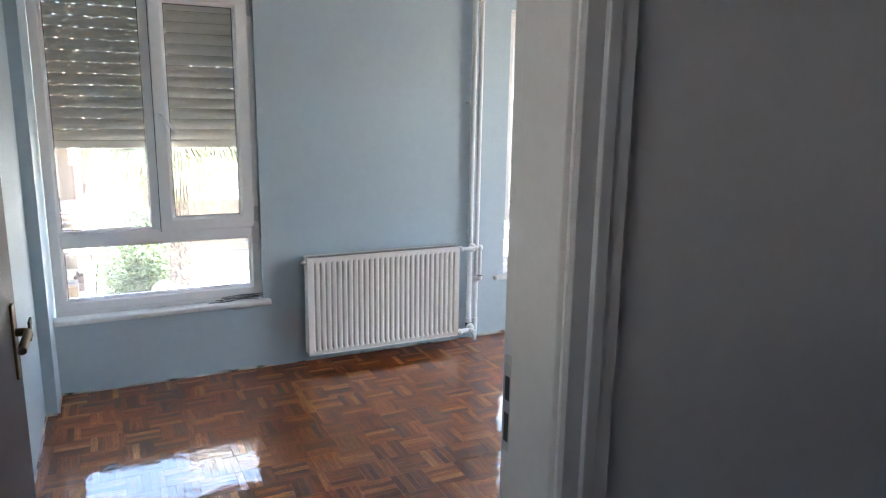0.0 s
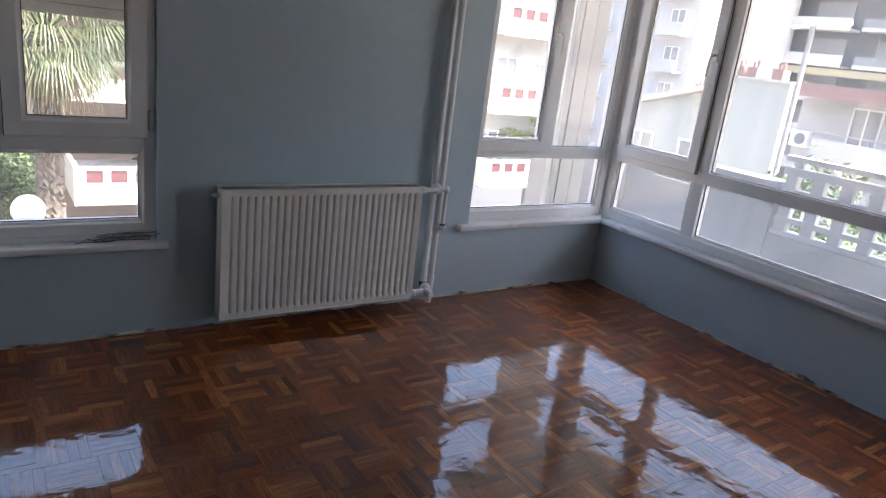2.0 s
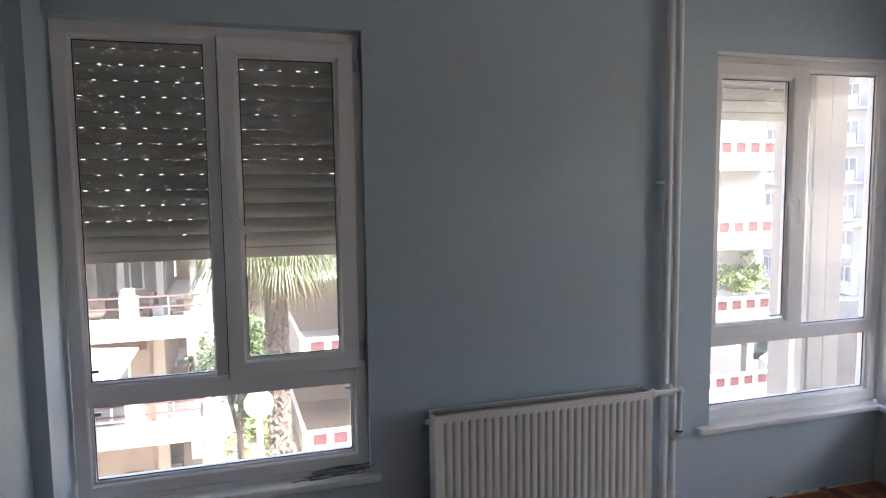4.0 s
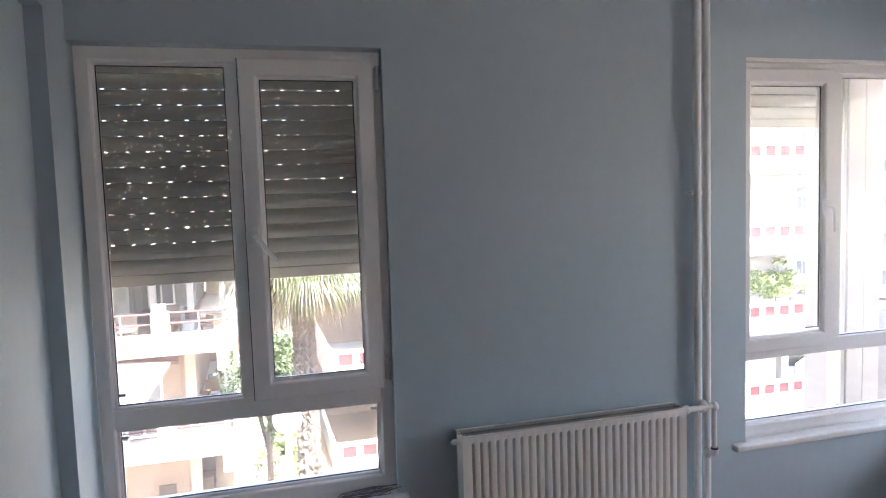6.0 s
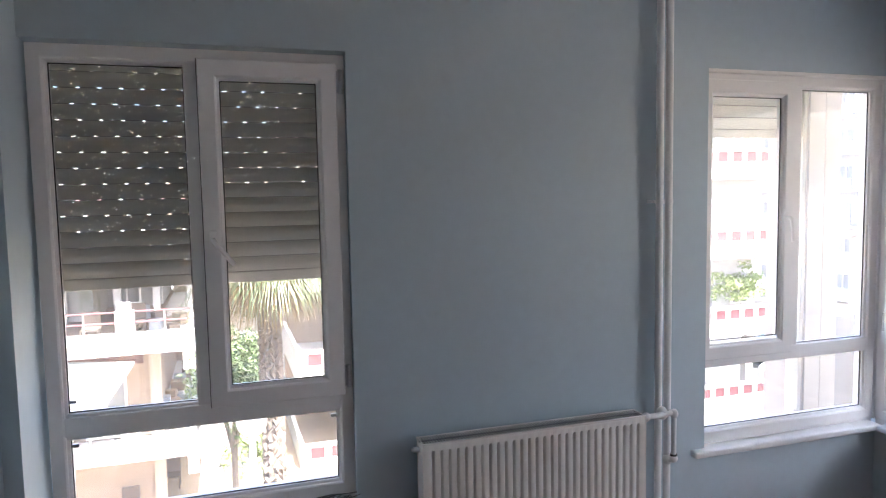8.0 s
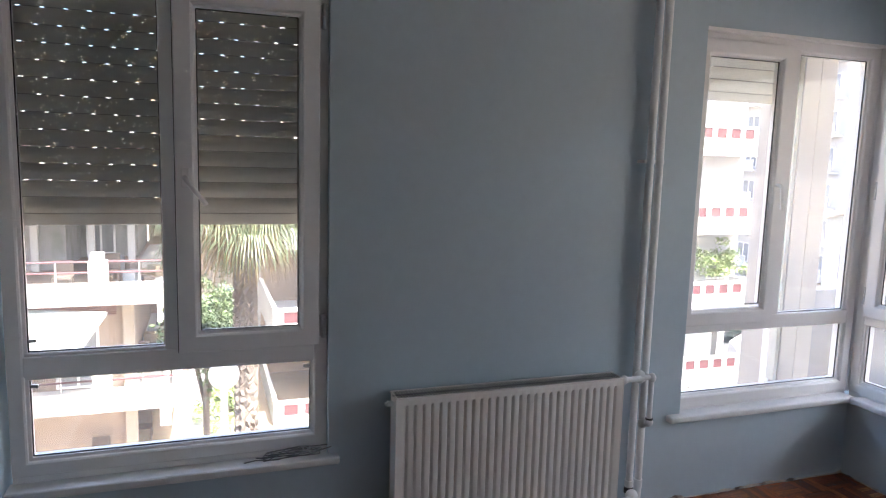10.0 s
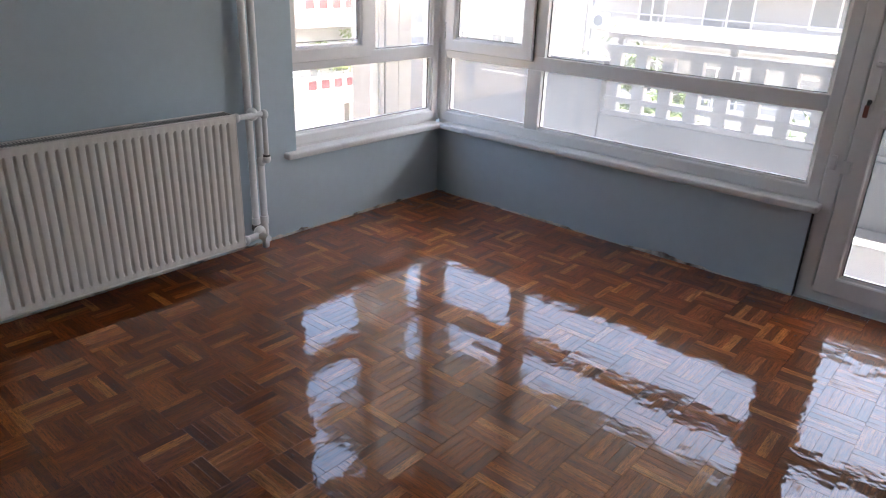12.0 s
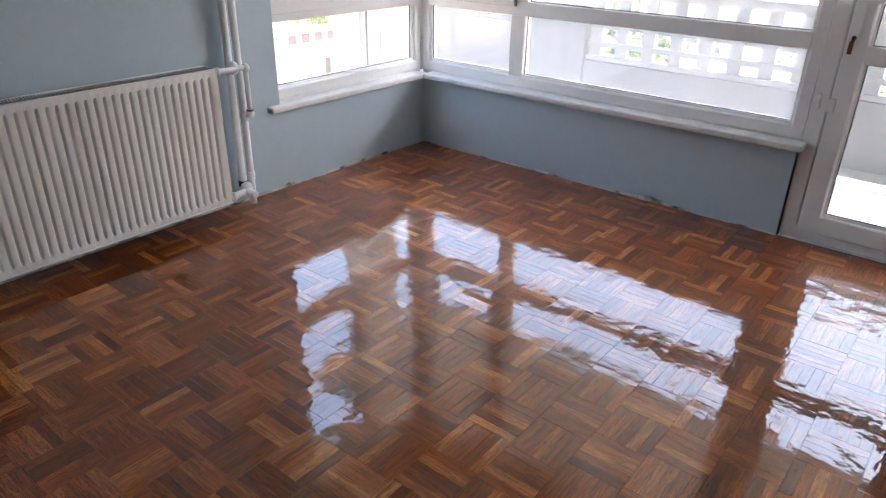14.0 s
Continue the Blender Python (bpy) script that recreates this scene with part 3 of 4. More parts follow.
# window boards
for nm, b in (("window_sill", (XL, -2.664, -0.042, 0.05, SILL - 0.029, SILL + 0.003)), ("window_sill", (-1.13, -0.0, -0.042, 0.05, SILL - 0.031, SILL + 0.001)), ("window_sill", (-0.042, 0.05, -2.118, -0.042, SILL - 0.031, SILL + 0.001))):
    bm = bmesh.new()
    box(bm, *b)
    tagged(finish(nm, bm, MARBLE, 0.012, 3), "white marble window board", "window sill", "", "structure")
bm = bmesh.new()
for b in ((-1.055, 0.0, 0.0, 0.034, 2.170, 2.186), (0.0, 0.034, -2.09, 0.0, 2.170, 2.186)):
    box(bm, *b)
tagged(finish("trim", bm, PVC, 0.002), "white cover strip under the corner lintel", "trim", "", "structure")

# ---- entrance doorway ----
bm = bmesh.new()
for x0, x1 in ((DR, DR + 0.035), (DL - 0.035, DL)):
    box(bm, x0, x1, YH, YC + 0.005, 0, 2.06)
box(bm, DL, DR, YH, YC + 0.005, 2.06, 2.1)
for x0, x1 in ((DR - 0.012, DR + 0.005), (DL - 0.005, DL + 0.012)):
    box(bm, x0, x1, YH + 0.005, YC - 0.040, 0, 2.05)
box(bm, DL + 0.012, DR - 0.012, YH + 0.005, YC - 0.040, 2.048, 2.062)
door_frame = tagged(finish("door_frame", bm, TRIMPAINT, 0.003), "white painted wooden door lining with a rebate", "door frame", "", "structure")
bm = bmesh.new()
for x0, sg in ((DR + 0.002, 1), (DL - 0.002, -1)):
    for a, b, d0, d1 in ((0.0, 0.092, 0.0, 0.014), (0.032, 0.056, 0.014, 0.026), (0.056, 0.090, 0.014, 0.019)):
        box(bm, min(x0 + sg * a, x0 + sg * b), max(x0 + sg * a, x0 + sg * b), YH - d1, YH - d0, 0, 2.13)
box(bm, DL - 0.002, DR + 0.002, YH - 0.014, YH, 2.072, 2.13)
tagged(finish("trim", bm, HALL, 0.004), "grey painted moulded architrave round the doorway", "trim", "", "structure")
SY0, SZ0 = YC - 0.017, 1.020      # middle of the strike plate
bm = bmesh.new()
box(bm, DR - 0.0035, DR, SY0 - 0.012, SY0 + 0.012, SZ0 - 0.092, SZ0 + 0.092)
strike = tagged(finish("strike_plate", bm, STEEL, 0.0015), "steel strike plate screwed to the door lining", "strike plate")
for z0, z1 in ((0.008, 0.053), (-0.072, -0.017)):
    bm = bmesh.new()
    box(bm, DR - 0.0042, DR - 0.0034, SY0 - 0.007, SY0 + 0.007, SZ0 + z0, SZ0 + z1)
    part("latch_hole", bm, BLACK, strike)
for z in (0.078, -0.082):
    bm = bmesh.new()
    cyl(bm, (DR - 0.005, SY0, SZ0 + z), (DR - 0.0034, SY0, SZ0 + z), 0.004, 10)
    part("screw", bm, STEEL, strike)

# the open leaf, turned back along the left wall
d1 = empty("door_1", "old grey painted door standing open along the wall", "door", "structure", at=(DL - 0.008, YC, 0))
d1.rotation_euler = (0, 0, radians(-2.6))
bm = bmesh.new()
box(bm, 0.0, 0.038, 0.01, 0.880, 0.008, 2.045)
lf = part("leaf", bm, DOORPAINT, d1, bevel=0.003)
bm = bmesh.new()
box(bm, 0.038, 0.044, 0.800, 0.830, 0.90, 1.08)
hd = part("handle", bm, BRASS, lf, "aged brass lever handle on a plate", bevel=0.002)
tube("lever", rounded([(0.042, 0.815, 1.012), (0.070, 0.815, 1.012), (0.074, 0.685, 1.006)], 0.015), 0.010, BRASS, hd)
for z in (0.25, 1.02, 1.8):
    bm = bmesh.new()
    cyl(bm, (0.043, 0.006, z - 0.05), (0.043, 0.006, z + 0.05), 0.008, 12)
    part("hinge", bm, STEEL, lf)

# dark wall socket in the recess
bm = bmesh.new()
box(bm, XN, XN + 0.010, -0.585, -0.500, 0.502, 0.592)
sock = tagged(finish("wall_socket", bm, BLACK, 0.003), "dark plastic socket on the blue wall", "socket")
bm = bmesh.new()
cyl(bm, (XN + 0.0095, -0.542, 0.547), (XN + 0.0125, -0.542, 0.547), 0.021, 20)
part("socket_insert", bm, STEEL, sock)

# ---- radiator ----
RX0, RX1, RZ0, RZ1, RY0, RY1 = -2.475, -1.475, 0.080, 0.680, -0.152, -0.055
rad = empty("radiator", "white enamelled ribbed panel radiator hung under the blue wall", "radiator")
bm = bmesh.new()
for yf, sgn in ((RY0, -1), (RY1 - 0.012, 1)):
    prof = []
    n = 28
    w = (RX1 - RX0 - 0.05) / n
    prof.append((RX0 + 0.001, 0.0))
    for i in range(n):
        x = RX0 + 0.025 + i * w
        prof += [(x + w * (0.26 + 0.52 * q / 10), 0.0145 * (0.5 - 0.5 * math.cos(2 * math.pi * q / 10))) for q in range(11)]
    prof.append((RX1 - 0.001, 0.0))
    zs = (RZ0 + 0.004, RZ0 + 0.03, RZ0 + 0.042, RZ1 - 0.042, RZ1 - 0.03, RZ1 - 0.004)
    amp = (0, 0, 1, 1, 0, 0)
    rows = []
    for z, a in zip(zs, amp):
        rows.append([bm.verts.new((x, yf - sgn * a * dy + (0.002 if z in (zs[0], zs[-1]) else 0), z)) for x, dy in prof])
    for r0, r1 in zip(rows, rows[1:]):
        for i in range(len(prof) - 1):
            bm.faces.new((r0[i], r0[i + 1], r1[i + 1], r1[i]))
bmesh.ops.recalc_face_normals(bm, faces=bm.faces[:])
fr = part("ribbed_panel", bm, RADIATOR, rad, "white ribbed steel panels", smooth=True)
for x0, x1 in ((RX0, RX0 + 0.004), (RX1 - 0.004, RX1)):
    bm = bmesh.new()
    box(bm, x0, x1, RY0 - 0.001, RY0 + 0.012, RZ0, RZ1)
    part("edge_rail", bm, RADIATOR, rad, bevel=0.001)
for x0, x1 in ((RX0 + 0.004, RX0 + 0.008), (RX1 - 0.008, RX1 - 0.004)):
    bm = bmesh.new()
    box(bm, x0, x1, RY0 + 0.015, RY1, RZ0 + 0.003, RZ1 - 0.001)
    part("side_cover", bm, RADIATOR, rad, bevel=0.001)
for bb in ((RY0 - 0.001, RY0 + 0.010, RZ1 - 0.006, RZ1), (RY1 - 0.010, RY1, RZ1 - 0.006, RZ1), (RY0 - 0.001, RY0 + 0.010, RZ0, RZ0 + 0.006)):
    bm = bmesh.new()
    box(bm, RX0, RX1, *bb)
    part("edge_rail", bm, RADIATOR, rad, bevel=0.001)
bm = bmesh.new()
for i in range(84):
    x = RX0 + 0.008 + i * (RX1 - RX0 - 0.016) / 83
    box(bm, x - 0.0017, x + 0.0017, RY0 + 0.010, RY1 - 0.010, RZ1 - 0.005, RZ1 - 0.003)
box(bm, RX0, RX1, -0.106, -0.100, RZ1 - 0.006, RZ1 - 0.001)
part("top_grille", bm, GRILLE, rad, "top grille in a darker grey than the panels")
# dark sheet added below the grille, as the shade between the panels
bm = bmesh.new()
box(bm, RX0 + 0.005, RX1 - 0.005, RY0 + 0.014, RY1 - 0.014, RZ1 - 0.034, RZ1 - 0.030)
part("inner_shade_sheet", bm, GREYFIN, rad, "dark sheet added under the grille for the shade inside")
bm = bmesh.new()
for i in range(40):
    x = RX0 + 0.02 + i * (RX1 - RX0 - 0.04) / 39
    box(bm, x - 0.0008, x + 0.0008, RY0 + 0.02, RY1 - 0.02, RZ0 + 0.03, RZ1 - 0.03)
part("convector_fins", bm, GREYFIN, rad, "steel convector fins greyed for the shade inside")
bm = bmesh.new()
cyl(bm, (RX0 - 0.022, -0.10, RZ1 - 0.035), (RX0 + 0.002, -0.10, RZ1 - 0.035), 0.011)
cyl(bm, (RX0 - 0.030, -0.10, RZ1 - 0.035), (RX0 - 0.020, -0.10, RZ1 - 0.035), 0.006)
part("bleed_valve", bm, PIPE, rad, smooth=True)
for x in (RX0 + 0.15, RX1 - 0.15):
    bm = bmesh.new()
    box(bm, x - 0.012, x + 0.012, RY1, 0.0, RZ0 + 0.03, RZ1 - 0.05)
    part("bracket", bm, RADIATOR, rad)

# ---- heating pipes ----
pipes = empty("heating_pipes", "pair of white painted heating pipes with a bypass beside the radiator", "pipe")
P1, P2, PY = -1.345, -1.298, -0.050
tube("pipe", rounded([(P1, PY, ZC), (P1, PY, 0.11), (P1, -0.085, 0.085), (RX1 + 0.02, -0.10, 0.085)], 0.03), 0.0165, PIPE, pipes)
tube("pipe", [(P2, PY, ZC), (P2, PY, 0.0)], 0.0165, PIPE, pipes)
tube("bypass", rounded([(RX1 - 0.0, -0.10, 0.652), (P1 - 0.03, -0.10, 0.652), (P1, -0.092, 0.652), (-1.292, -0.092, 0.652), (-1.292, -0.092, 0.440), (P2, -0.07, 0.428), (P2, PY, 0.428)], 0.018), 0.012, PIPE, pipes)
for c, r in (((P1, -0.078, 0.652), 0.026), ((-1.292, -0.092, 0.648), 0.019), ((-1.292, -0.092, 0.445), 0.019), ((P2, -0.056, 0.428), 0.023), ((RX1 + 0.035, -0.10, 0.652), 0.018), ((P1, -0.075, 0.095), 0.028), ((RX1 + 0.04, -0.10, 0.085), 0.019)):
    bm = bmesh.new()
    bmesh.ops.create_uvsphere(bm, u_segments=14, v_segments=10, radius=r, matrix=Matrix.Translation(c) @ Matrix.Diagonal((1, 1, 1.15, 1)))
    part("pipe_fitting", bm, PIPE, pipes, smooth=True)
bm = bmesh.new()
cyl(bm, (P1 - 0.008, -0.10, 0.085), (P1 - 0.008, -0.155, 0.085), 0.019, 14, 0.016)
part("valve_knob", bm, PIPE, pipes, "white plastic valve knob", smooth=True)
bm = bmesh.new()
cyl(bm, (P2, PY, 0.12), (P2, PY, 0.16), 0.020)
cyl(bm, (P1, PY, 0.13), (P1, PY, 0.16), 0.020)
part("pipe_nut", bm, PIPE, pipes)
for a, b, r in (((P1, PY, 0.100), (P1, PY, 0.128), 0.0215), ((RX1 + 0.004, -0.10, 0.085), (RX1 + 0.020, -0.10, 0.085), 0.015), ((RX1 + 0.004, -0.10, 0.652), (RX1 + 0.016, -0.10, 0.652), 0.015), ((-1.292, -0.092, 0.452), (-1.292, -0.092, 0.464), 0.0165)):
    bm = bmesh.new()
    cyl(bm, a, b, r, 10)
    part("union_nut", bm, DARKSTEEL, pipes, "bare dark metal nut")
bm = bmesh.new()
for x in (P1, P2):
    cyl(bm, (x, PY, 1.582), (x, PY, 1.600), 0.0195)
box(bm, P1 - 0.03, P1 - 0.015, PY - 0.004, 0.0, 1.585, 1.597)
box(bm, P1, P2, PY - 0.003, PY + 0.003, 1.585, 1.597)
part("pipe_clamp", bm, PIPE, pipes, smooth=True)

# coil of cable on the board of the first window
rng = random.Random(5)
pts = []
for i in range(84):
    a = i * 0.55
    k = 1 - 0.25 * math.sin(a * 0.31)
    pts.append((-2.83 + (0.10 + 0.03 * math.sin(i * 0.21)) * math.cos(a) * k - 0.025 * math.sin(i * 0.1), -0.004 + 0.026 * math.sin(a + 0.4) * k, SILL + 0.007 + 0.022 * abs(math.sin(a * 0.37 + 0.3)) + 0.008 * rng.random()))
pts += [(-2.93, -0.01, SILL + 0.007), (-2.98, 0.0, SILL + 0.007), (-3.02, -0.012, SILL + 0.007)]
tagged(tube("cable_coil", pts, 0.0017, CABLE), "thin grey cable coiled loosely on the window board", "cable")

GROUND = -7.95

# ---- balcony ----
BX, BF = 1.80, -0.17      # parapet's inner face, balcony floor
solid("balcony_floor", TERRAZZO, [(0.22, BX + 0.2, -5.2, 1.5, BF - 0.2, BF)], "pale tiled balcony floor a step below the room", "balcony floor")
solid("balcony_parapet", CONCRETE, [(BX, BX + 0.16, -5.2, -0.095, BF - 0.2, 0.262), (BX - 0.01, BX + 0.2, -0.095, 1.40, BF - 0.2, 0.66), (0.9, BX + 0.2, 1.40, 1.55, BF - 0.2, 0.66), (BX - 0.06, BX - 0.01, 0.55, 1.05, 0.44, 0.475), (BX - 0.06, BX - 0.01, 0.55, 0.60, 0.475, 0.565)],
      "whitewashed concrete balcony parapet", "parapet", bevel=0.008)
# slab lengthened out of view, past the balcony's end, to keep sun off
solid("balcony_above", CONCRETE, [(0.22, BX + 0.2, -9.0, 1.55, 2.55, 2.75)], "underside of the balcony above", "balcony slab")
# lighter copy of the parapet's whitewash, as rails that catch the light
LATTICE = material("lit_lattice_whitewash", (0.38, 0.38, 0.385), 0.8, spread=0.06, scale=6, bump=0.15, bump_scale=70)
bal = empty("balustrade", "whitewashed concrete grid balustrade with two top rails", "balustrade")
for name, z0, z1, d0, d1 in (("top_rail", 0.836, 0.876, 0.0, 0.10), ("rail", 0.732, 0.788, 0.01, 0.11), ("rail", 0.600, 0.628, 0.025, 0.095), ("rail", 0.500, 0.530, 0.025, 0.095), ("rail", 0.364, 0.404, 0.025, 0.095), ("rail", 0.262, 0.300, 0.01, 0.11)):
    bm = bmesh.new()
    box(bm, BX + d0, BX + d1, -5.2, -0.10, z0, z1)
    part(name, bm, LATTICE, bal, bevel=0.004)
for z0, z1 in ((0.300, 0.364), (0.404, 0.500), (0.530, 0.600), (0.628, 0.732)):
    y = -0.167
    while y > -5.0:
        bm = bmesh.new()
        box(bm, BX + 0.03, BX + 0.09, y - 0.045, y + 0.045, z0, z1)
        part("block", bm, LATTICE, bal)
        y -= 0.21
y = -0.19
while y > -5.0:
    bm = bmesh.new()
    box(bm, BX + 0.035, BX + 0.075, y - 0.02, y + 0.02, 0.788, 0.836)
    part("stub", bm, LATTICE, bal)
    y -= 0.84

# column outside the corner window
bm = bmesh.new()
for x0, x1, y0 in ((0.14, 0.205, 0.672), (0.210, 0.330, 0.664), (0.336, 0.46, 0.668)):
    box(bm, x0, x1, y0, 0.92, -3.0, 2.55)
box(bm, 0.145, 0.455, 0.68, 0.90, -3.0, 2.55)
tagged(finish("column", bm, COLUMN, 0.004), "cream rendered column with two fine joints outside the corner window", "column", "", "structure")
bm = bmesh.new()
box(bm, 0.10, 0.13, 0.66, 0.70, SILL - 1.0, 2.5)
cyl(bm, (0.115, 0.65, 0.62), (0.115, 0.65, 0.85), 0.012, 8)
tagged(finish("shutter_rail", bm, PVC), "white outside shutter rail with a pull latch", "rail", "", "structure")

# unseen rest of the building round the room, added to block the sun
# made-up slab edge, out of view, that dims the shutter's upper slats
solid("eave", RENDER, [(-5.2, -1.3, 0.22, 0.95, 2.22, 2.4)], "made-up slab edge above the first window, shading its shutter", "eave")
solid("building_wall", RENDER, [(-14, 0.22, -16, 0.22, ZC + 0.22, 7.0), (-14, 0.22, -16, 0.22, GROUND, -0.24), (-14, -5.4, -3.2, 0.22, -0.24, ZC + 0.22), (-1.3, 0.22, -16, -3.2, -0.24, ZC + 0.22)],
      "unseen body of the apartment building round the room, added to block the sun", "building")

# ---- ground and distance ----
bm = bmesh.new()
bmesh.ops.create_grid(bm, x_segments=4, y_segments=4, size=900, matrix=Matrix.Translation((0, 300, GROUND)))
tagged(finish("ground", bm, SOIL), "pale dry ground between the houses", "ground", "", "structure")
solid("road", ASPHALT, [(16.5, 23, -20, 120, GROUND - 0.1, GROUND + 0.03), (23, 44, 16, 60, GROUND - 0.1, GROUND + 0.028)], "grey asphalt street", "road")
solid("pavement", CONCRETE, [(12, 14, -20, 21.5, GROUND - 0.1, GROUND + 0.15), (23, 24.2, -20, 15.5, GROUND - 0.1, GROUND + 0.15)], "pale pavement along the street", "pavement")


def house_window(h, x0, x1, y, z0, z1, axis="x", bars=None):
    pl = Plane(axis)
    bm = bmesh.new()
    f = 0.07
    for a in ((x0, x0 + f, z0, z1), (x1 - f, x1, z0, z1), (x0 + f, x1 - f, z0, z0 + f), (x0 + f, x1 - f, z1 - f, z1), ((x0 + x1) / 2 - f / 2, (x0 + x1) / 2 + f / 2, z0 + f, z1 - f)):
        pl.box(bm, a[0], a[1], y - 0.06, y + 0.02, a[2], a[3])
    w = part("window", bm, bars or PVC, h)
    bm = bmesh.new()
    pl.box(bm, x0 + f, x1 - f, y - 0.02, y + 0.01, z0 + f, z1 - f)
    part("pane", bm, DARKGLASS, w)


# the row of houses across the gardens: balconies with red panels, the right-hand part standing on open columns
FY = 22.5
h1 = empty("apartment_house", "white apartment house with red-panelled balconies over open parking", "house", at=(0, 0, -0.4))
bm = bmesh.new()
box(bm, 5.0, 19.9, FY, FY + 11, -4.25, 12.5)
box(bm, 5.0, 19.9, FY + 10.6, FY + 11, GROUND, -4.25)
box(bm, -0.9, 5.0, FY + 5.0, FY + 11, GROUND, 12.5)
part("wall", bm, RENDER, h1)
# thin sheet over the white wall, its darker beige holding the recess's shade
bm = bmesh.new()
box(bm, -0.9, 5.0, FY + 4.95, FY + 4.998, GROUND, 12.4)
part("recess_wall", bm, BEIGE, h1, "beige sheet on the recessed wall, coloured for the shade of the deep balconies")
bm = bmesh.new()
box(bm, -1.4, 20.2, FY - 0.4, FY + 11.3, 12.5, 12.8)
part("roof", bm, RENDER, h1)
for x in (9.4, 14.5, 19.5):
    for y in (FY + 0.3, FY + 6.0):
        bm = bmesh.new()
        box(bm, x - 0.18, x + 0.18, y - 0.18, y + 0.18, GROUND, -4.25)
        part("column", bm, RENDER, h1)
for s in range(6):
    for x0, x1, deep, zb in ((-0.95, 5.0, 5.0, -7.69 + s * 3.34), (9.2, 14.8, 0.0, -7.34 + s * 3.34), (15.4, 19.75, 0.0, -7.34 + s * 3.34)):
        if zb > 12.0:
            continue
        bm = bmesh.new()
        box(bm, x0, x1, FY - 1.3, FY + deep if deep or s else FY - 1.0, zb - 0.25, zb)
        box(bm, x0, x1, FY - 1.3, FY - 1.15, zb - (0 if s else 0.8), zb + 0.48)
        box(bm, x0, x1, FY - 1.3, FY - 1.15, zb + 0.90, zb + 1.02)
        x = x0 + 0.35
        xs = []
        box(bm, x0, x0 + 0.35, FY - 1.3, FY - 1.15, zb + 0.48, zb + 0.90)
        while x < x1 - 0.6:
            xs.append(x)
            box(bm, x + 0.50, x + 0.73, FY - 1.3, FY - 1.15, zb + 0.48, zb + 0.90)
            x += 0.73
        box(bm, x, x1, FY - 1.3, FY - 1.15, zb + 0.48, zb + 0.90)
        if deep or s:
            box(bm, x0, x0 + 0.15, FY - 1.15, FY + deep, zb, zb + 1.02)
            box(bm, x1 - 0.15, x1, FY - 1.15, FY, zb, zb + 1.02)
        bc = part("balcony", bm, RENDER, h1)
        for x in xs:
            bm = bmesh.new()
            box(bm, x, x + 0.50, FY - 1.26, FY - 1.2, zb + 0.48, zb + 0.90)
            part("panel", bm, REDPANEL, bc)
        if deep:
            house_window(h1, x0 + 3.4, x0 + 4.6, FY + deep - 0.07, zb + 0.05, zb + 2.2)
        elif s:
            house_window(h1, x0 + 0.8, x0 + 2.0, FY - 0.01, zb + 0.05, zb + 2.2)
            house_window(h1, x0 + 2.9, x0 + 3.8, FY - 0.01, zb + 0.9, zb + 2.1)

# house with deep terraces beside the garden path
h2 = empty("terrace_house", "cream house with deep white terraces and red metal railings", "house", at=(0, 0, -0.33))
bm = bmesh.new()
box(bm, -15, -5.45, 19.9, 31, GROUND, -2.2)
box(bm, -5.45, -4.0, 30.0, 31, GROUND, 5.0)
part("wall", bm, BEIGE, h2)
bm = bmesh.new()
box(bm, -15, -7.6, 23.5, 31, -2.2, 5.0)
box(bm, -7.6, -5.6, 26.5, 31, -2.2, 5.0)
part("recess_wall", bm, GREYWALL, h2, "grey wall behind the upper terrace, with the shade put into its colour")
for z in (-5.3, -2.2, 0.95):
    bm = bmesh.new()
    box(bm, -15, -3.9, 18.2, 30.0, z - 0.2, z)
    box(bm, -15, -3.9, 18.2, 18.4, z, z + 0.42)
    box(bm, -4.1, -3.9, 18.4, 30.0, z, z + 0.95)
    box(bm, -6.18, -5.70, 18.15, 18.45, z + 0.42, z + 1.05)
    box(bm, -6.10, -5.78, 18.2, 18.42, z + 1.05, z + 1.28)
    box(bm, -4.45, -4.15, 18.22, 18.42, z - 0.75, z - 0.2)
    box(bm, -4.55, -4.35, 23.6, 23.8, z - 2.9, z - 0.2)
    part("terrace", bm, RENDER, h2)
    for zz in (0.72, 1.02):
        bm = bmesh.new()
        cyl(bm, (-15, 18.3, z + zz), (-4.0, 18.3, z + zz), 0.03, 8)
        part("railing", bm, REDPANEL, h2, "red painted metal railing")
    for x in (-10.0, -8.4, -7.0, -4.9):
        bm = bmesh.new()
        cyl(bm, (x, 18.3, z + 0.42), (x, 18.3, z + 1.02), 0.025, 8)
        part("post", bm, STEEL, h2)
for x in (-8.6, -6.9, -5.65):
    bm = bmesh.new()
    box(bm, x, x + 0.22, 23.2, 23.42, -2.2, 0.75)
    part("column", bm, RENDER, h2)
for k in range(9):
    bm = bmesh.new()
    box(bm, -9.0, -5.7, 19.84, 19.9, -2.56 - k * 0.06, -2.53 - k * 0.06)
    part("louvre_slat", bm, REDROOF, h2)
bm = bmesh.new()
box(bm, -5.52, -5.2, 19.7, 20.0, GROUND, -2.4)
part("column", bm, RENDER2, h2)
house_window(h2, -7.4, -6.2, 19.89, -5.25, -3.2)
house_window(h2, -7.4, -6.4, 26.49, -2.1, 0.0)
bm = bmesh.new()
vs = [bm.verts.new(p) for p in ((-9.5, 19.0, -2.55), (-5.75, 18.25, -2.68), (-6.20, 16.0, -3.22), (-9.9, 16.0, -3.22))]
top = bmesh.ops.extrude_face_region(bm, geom=[bm.faces.new(vs)])["geom"]
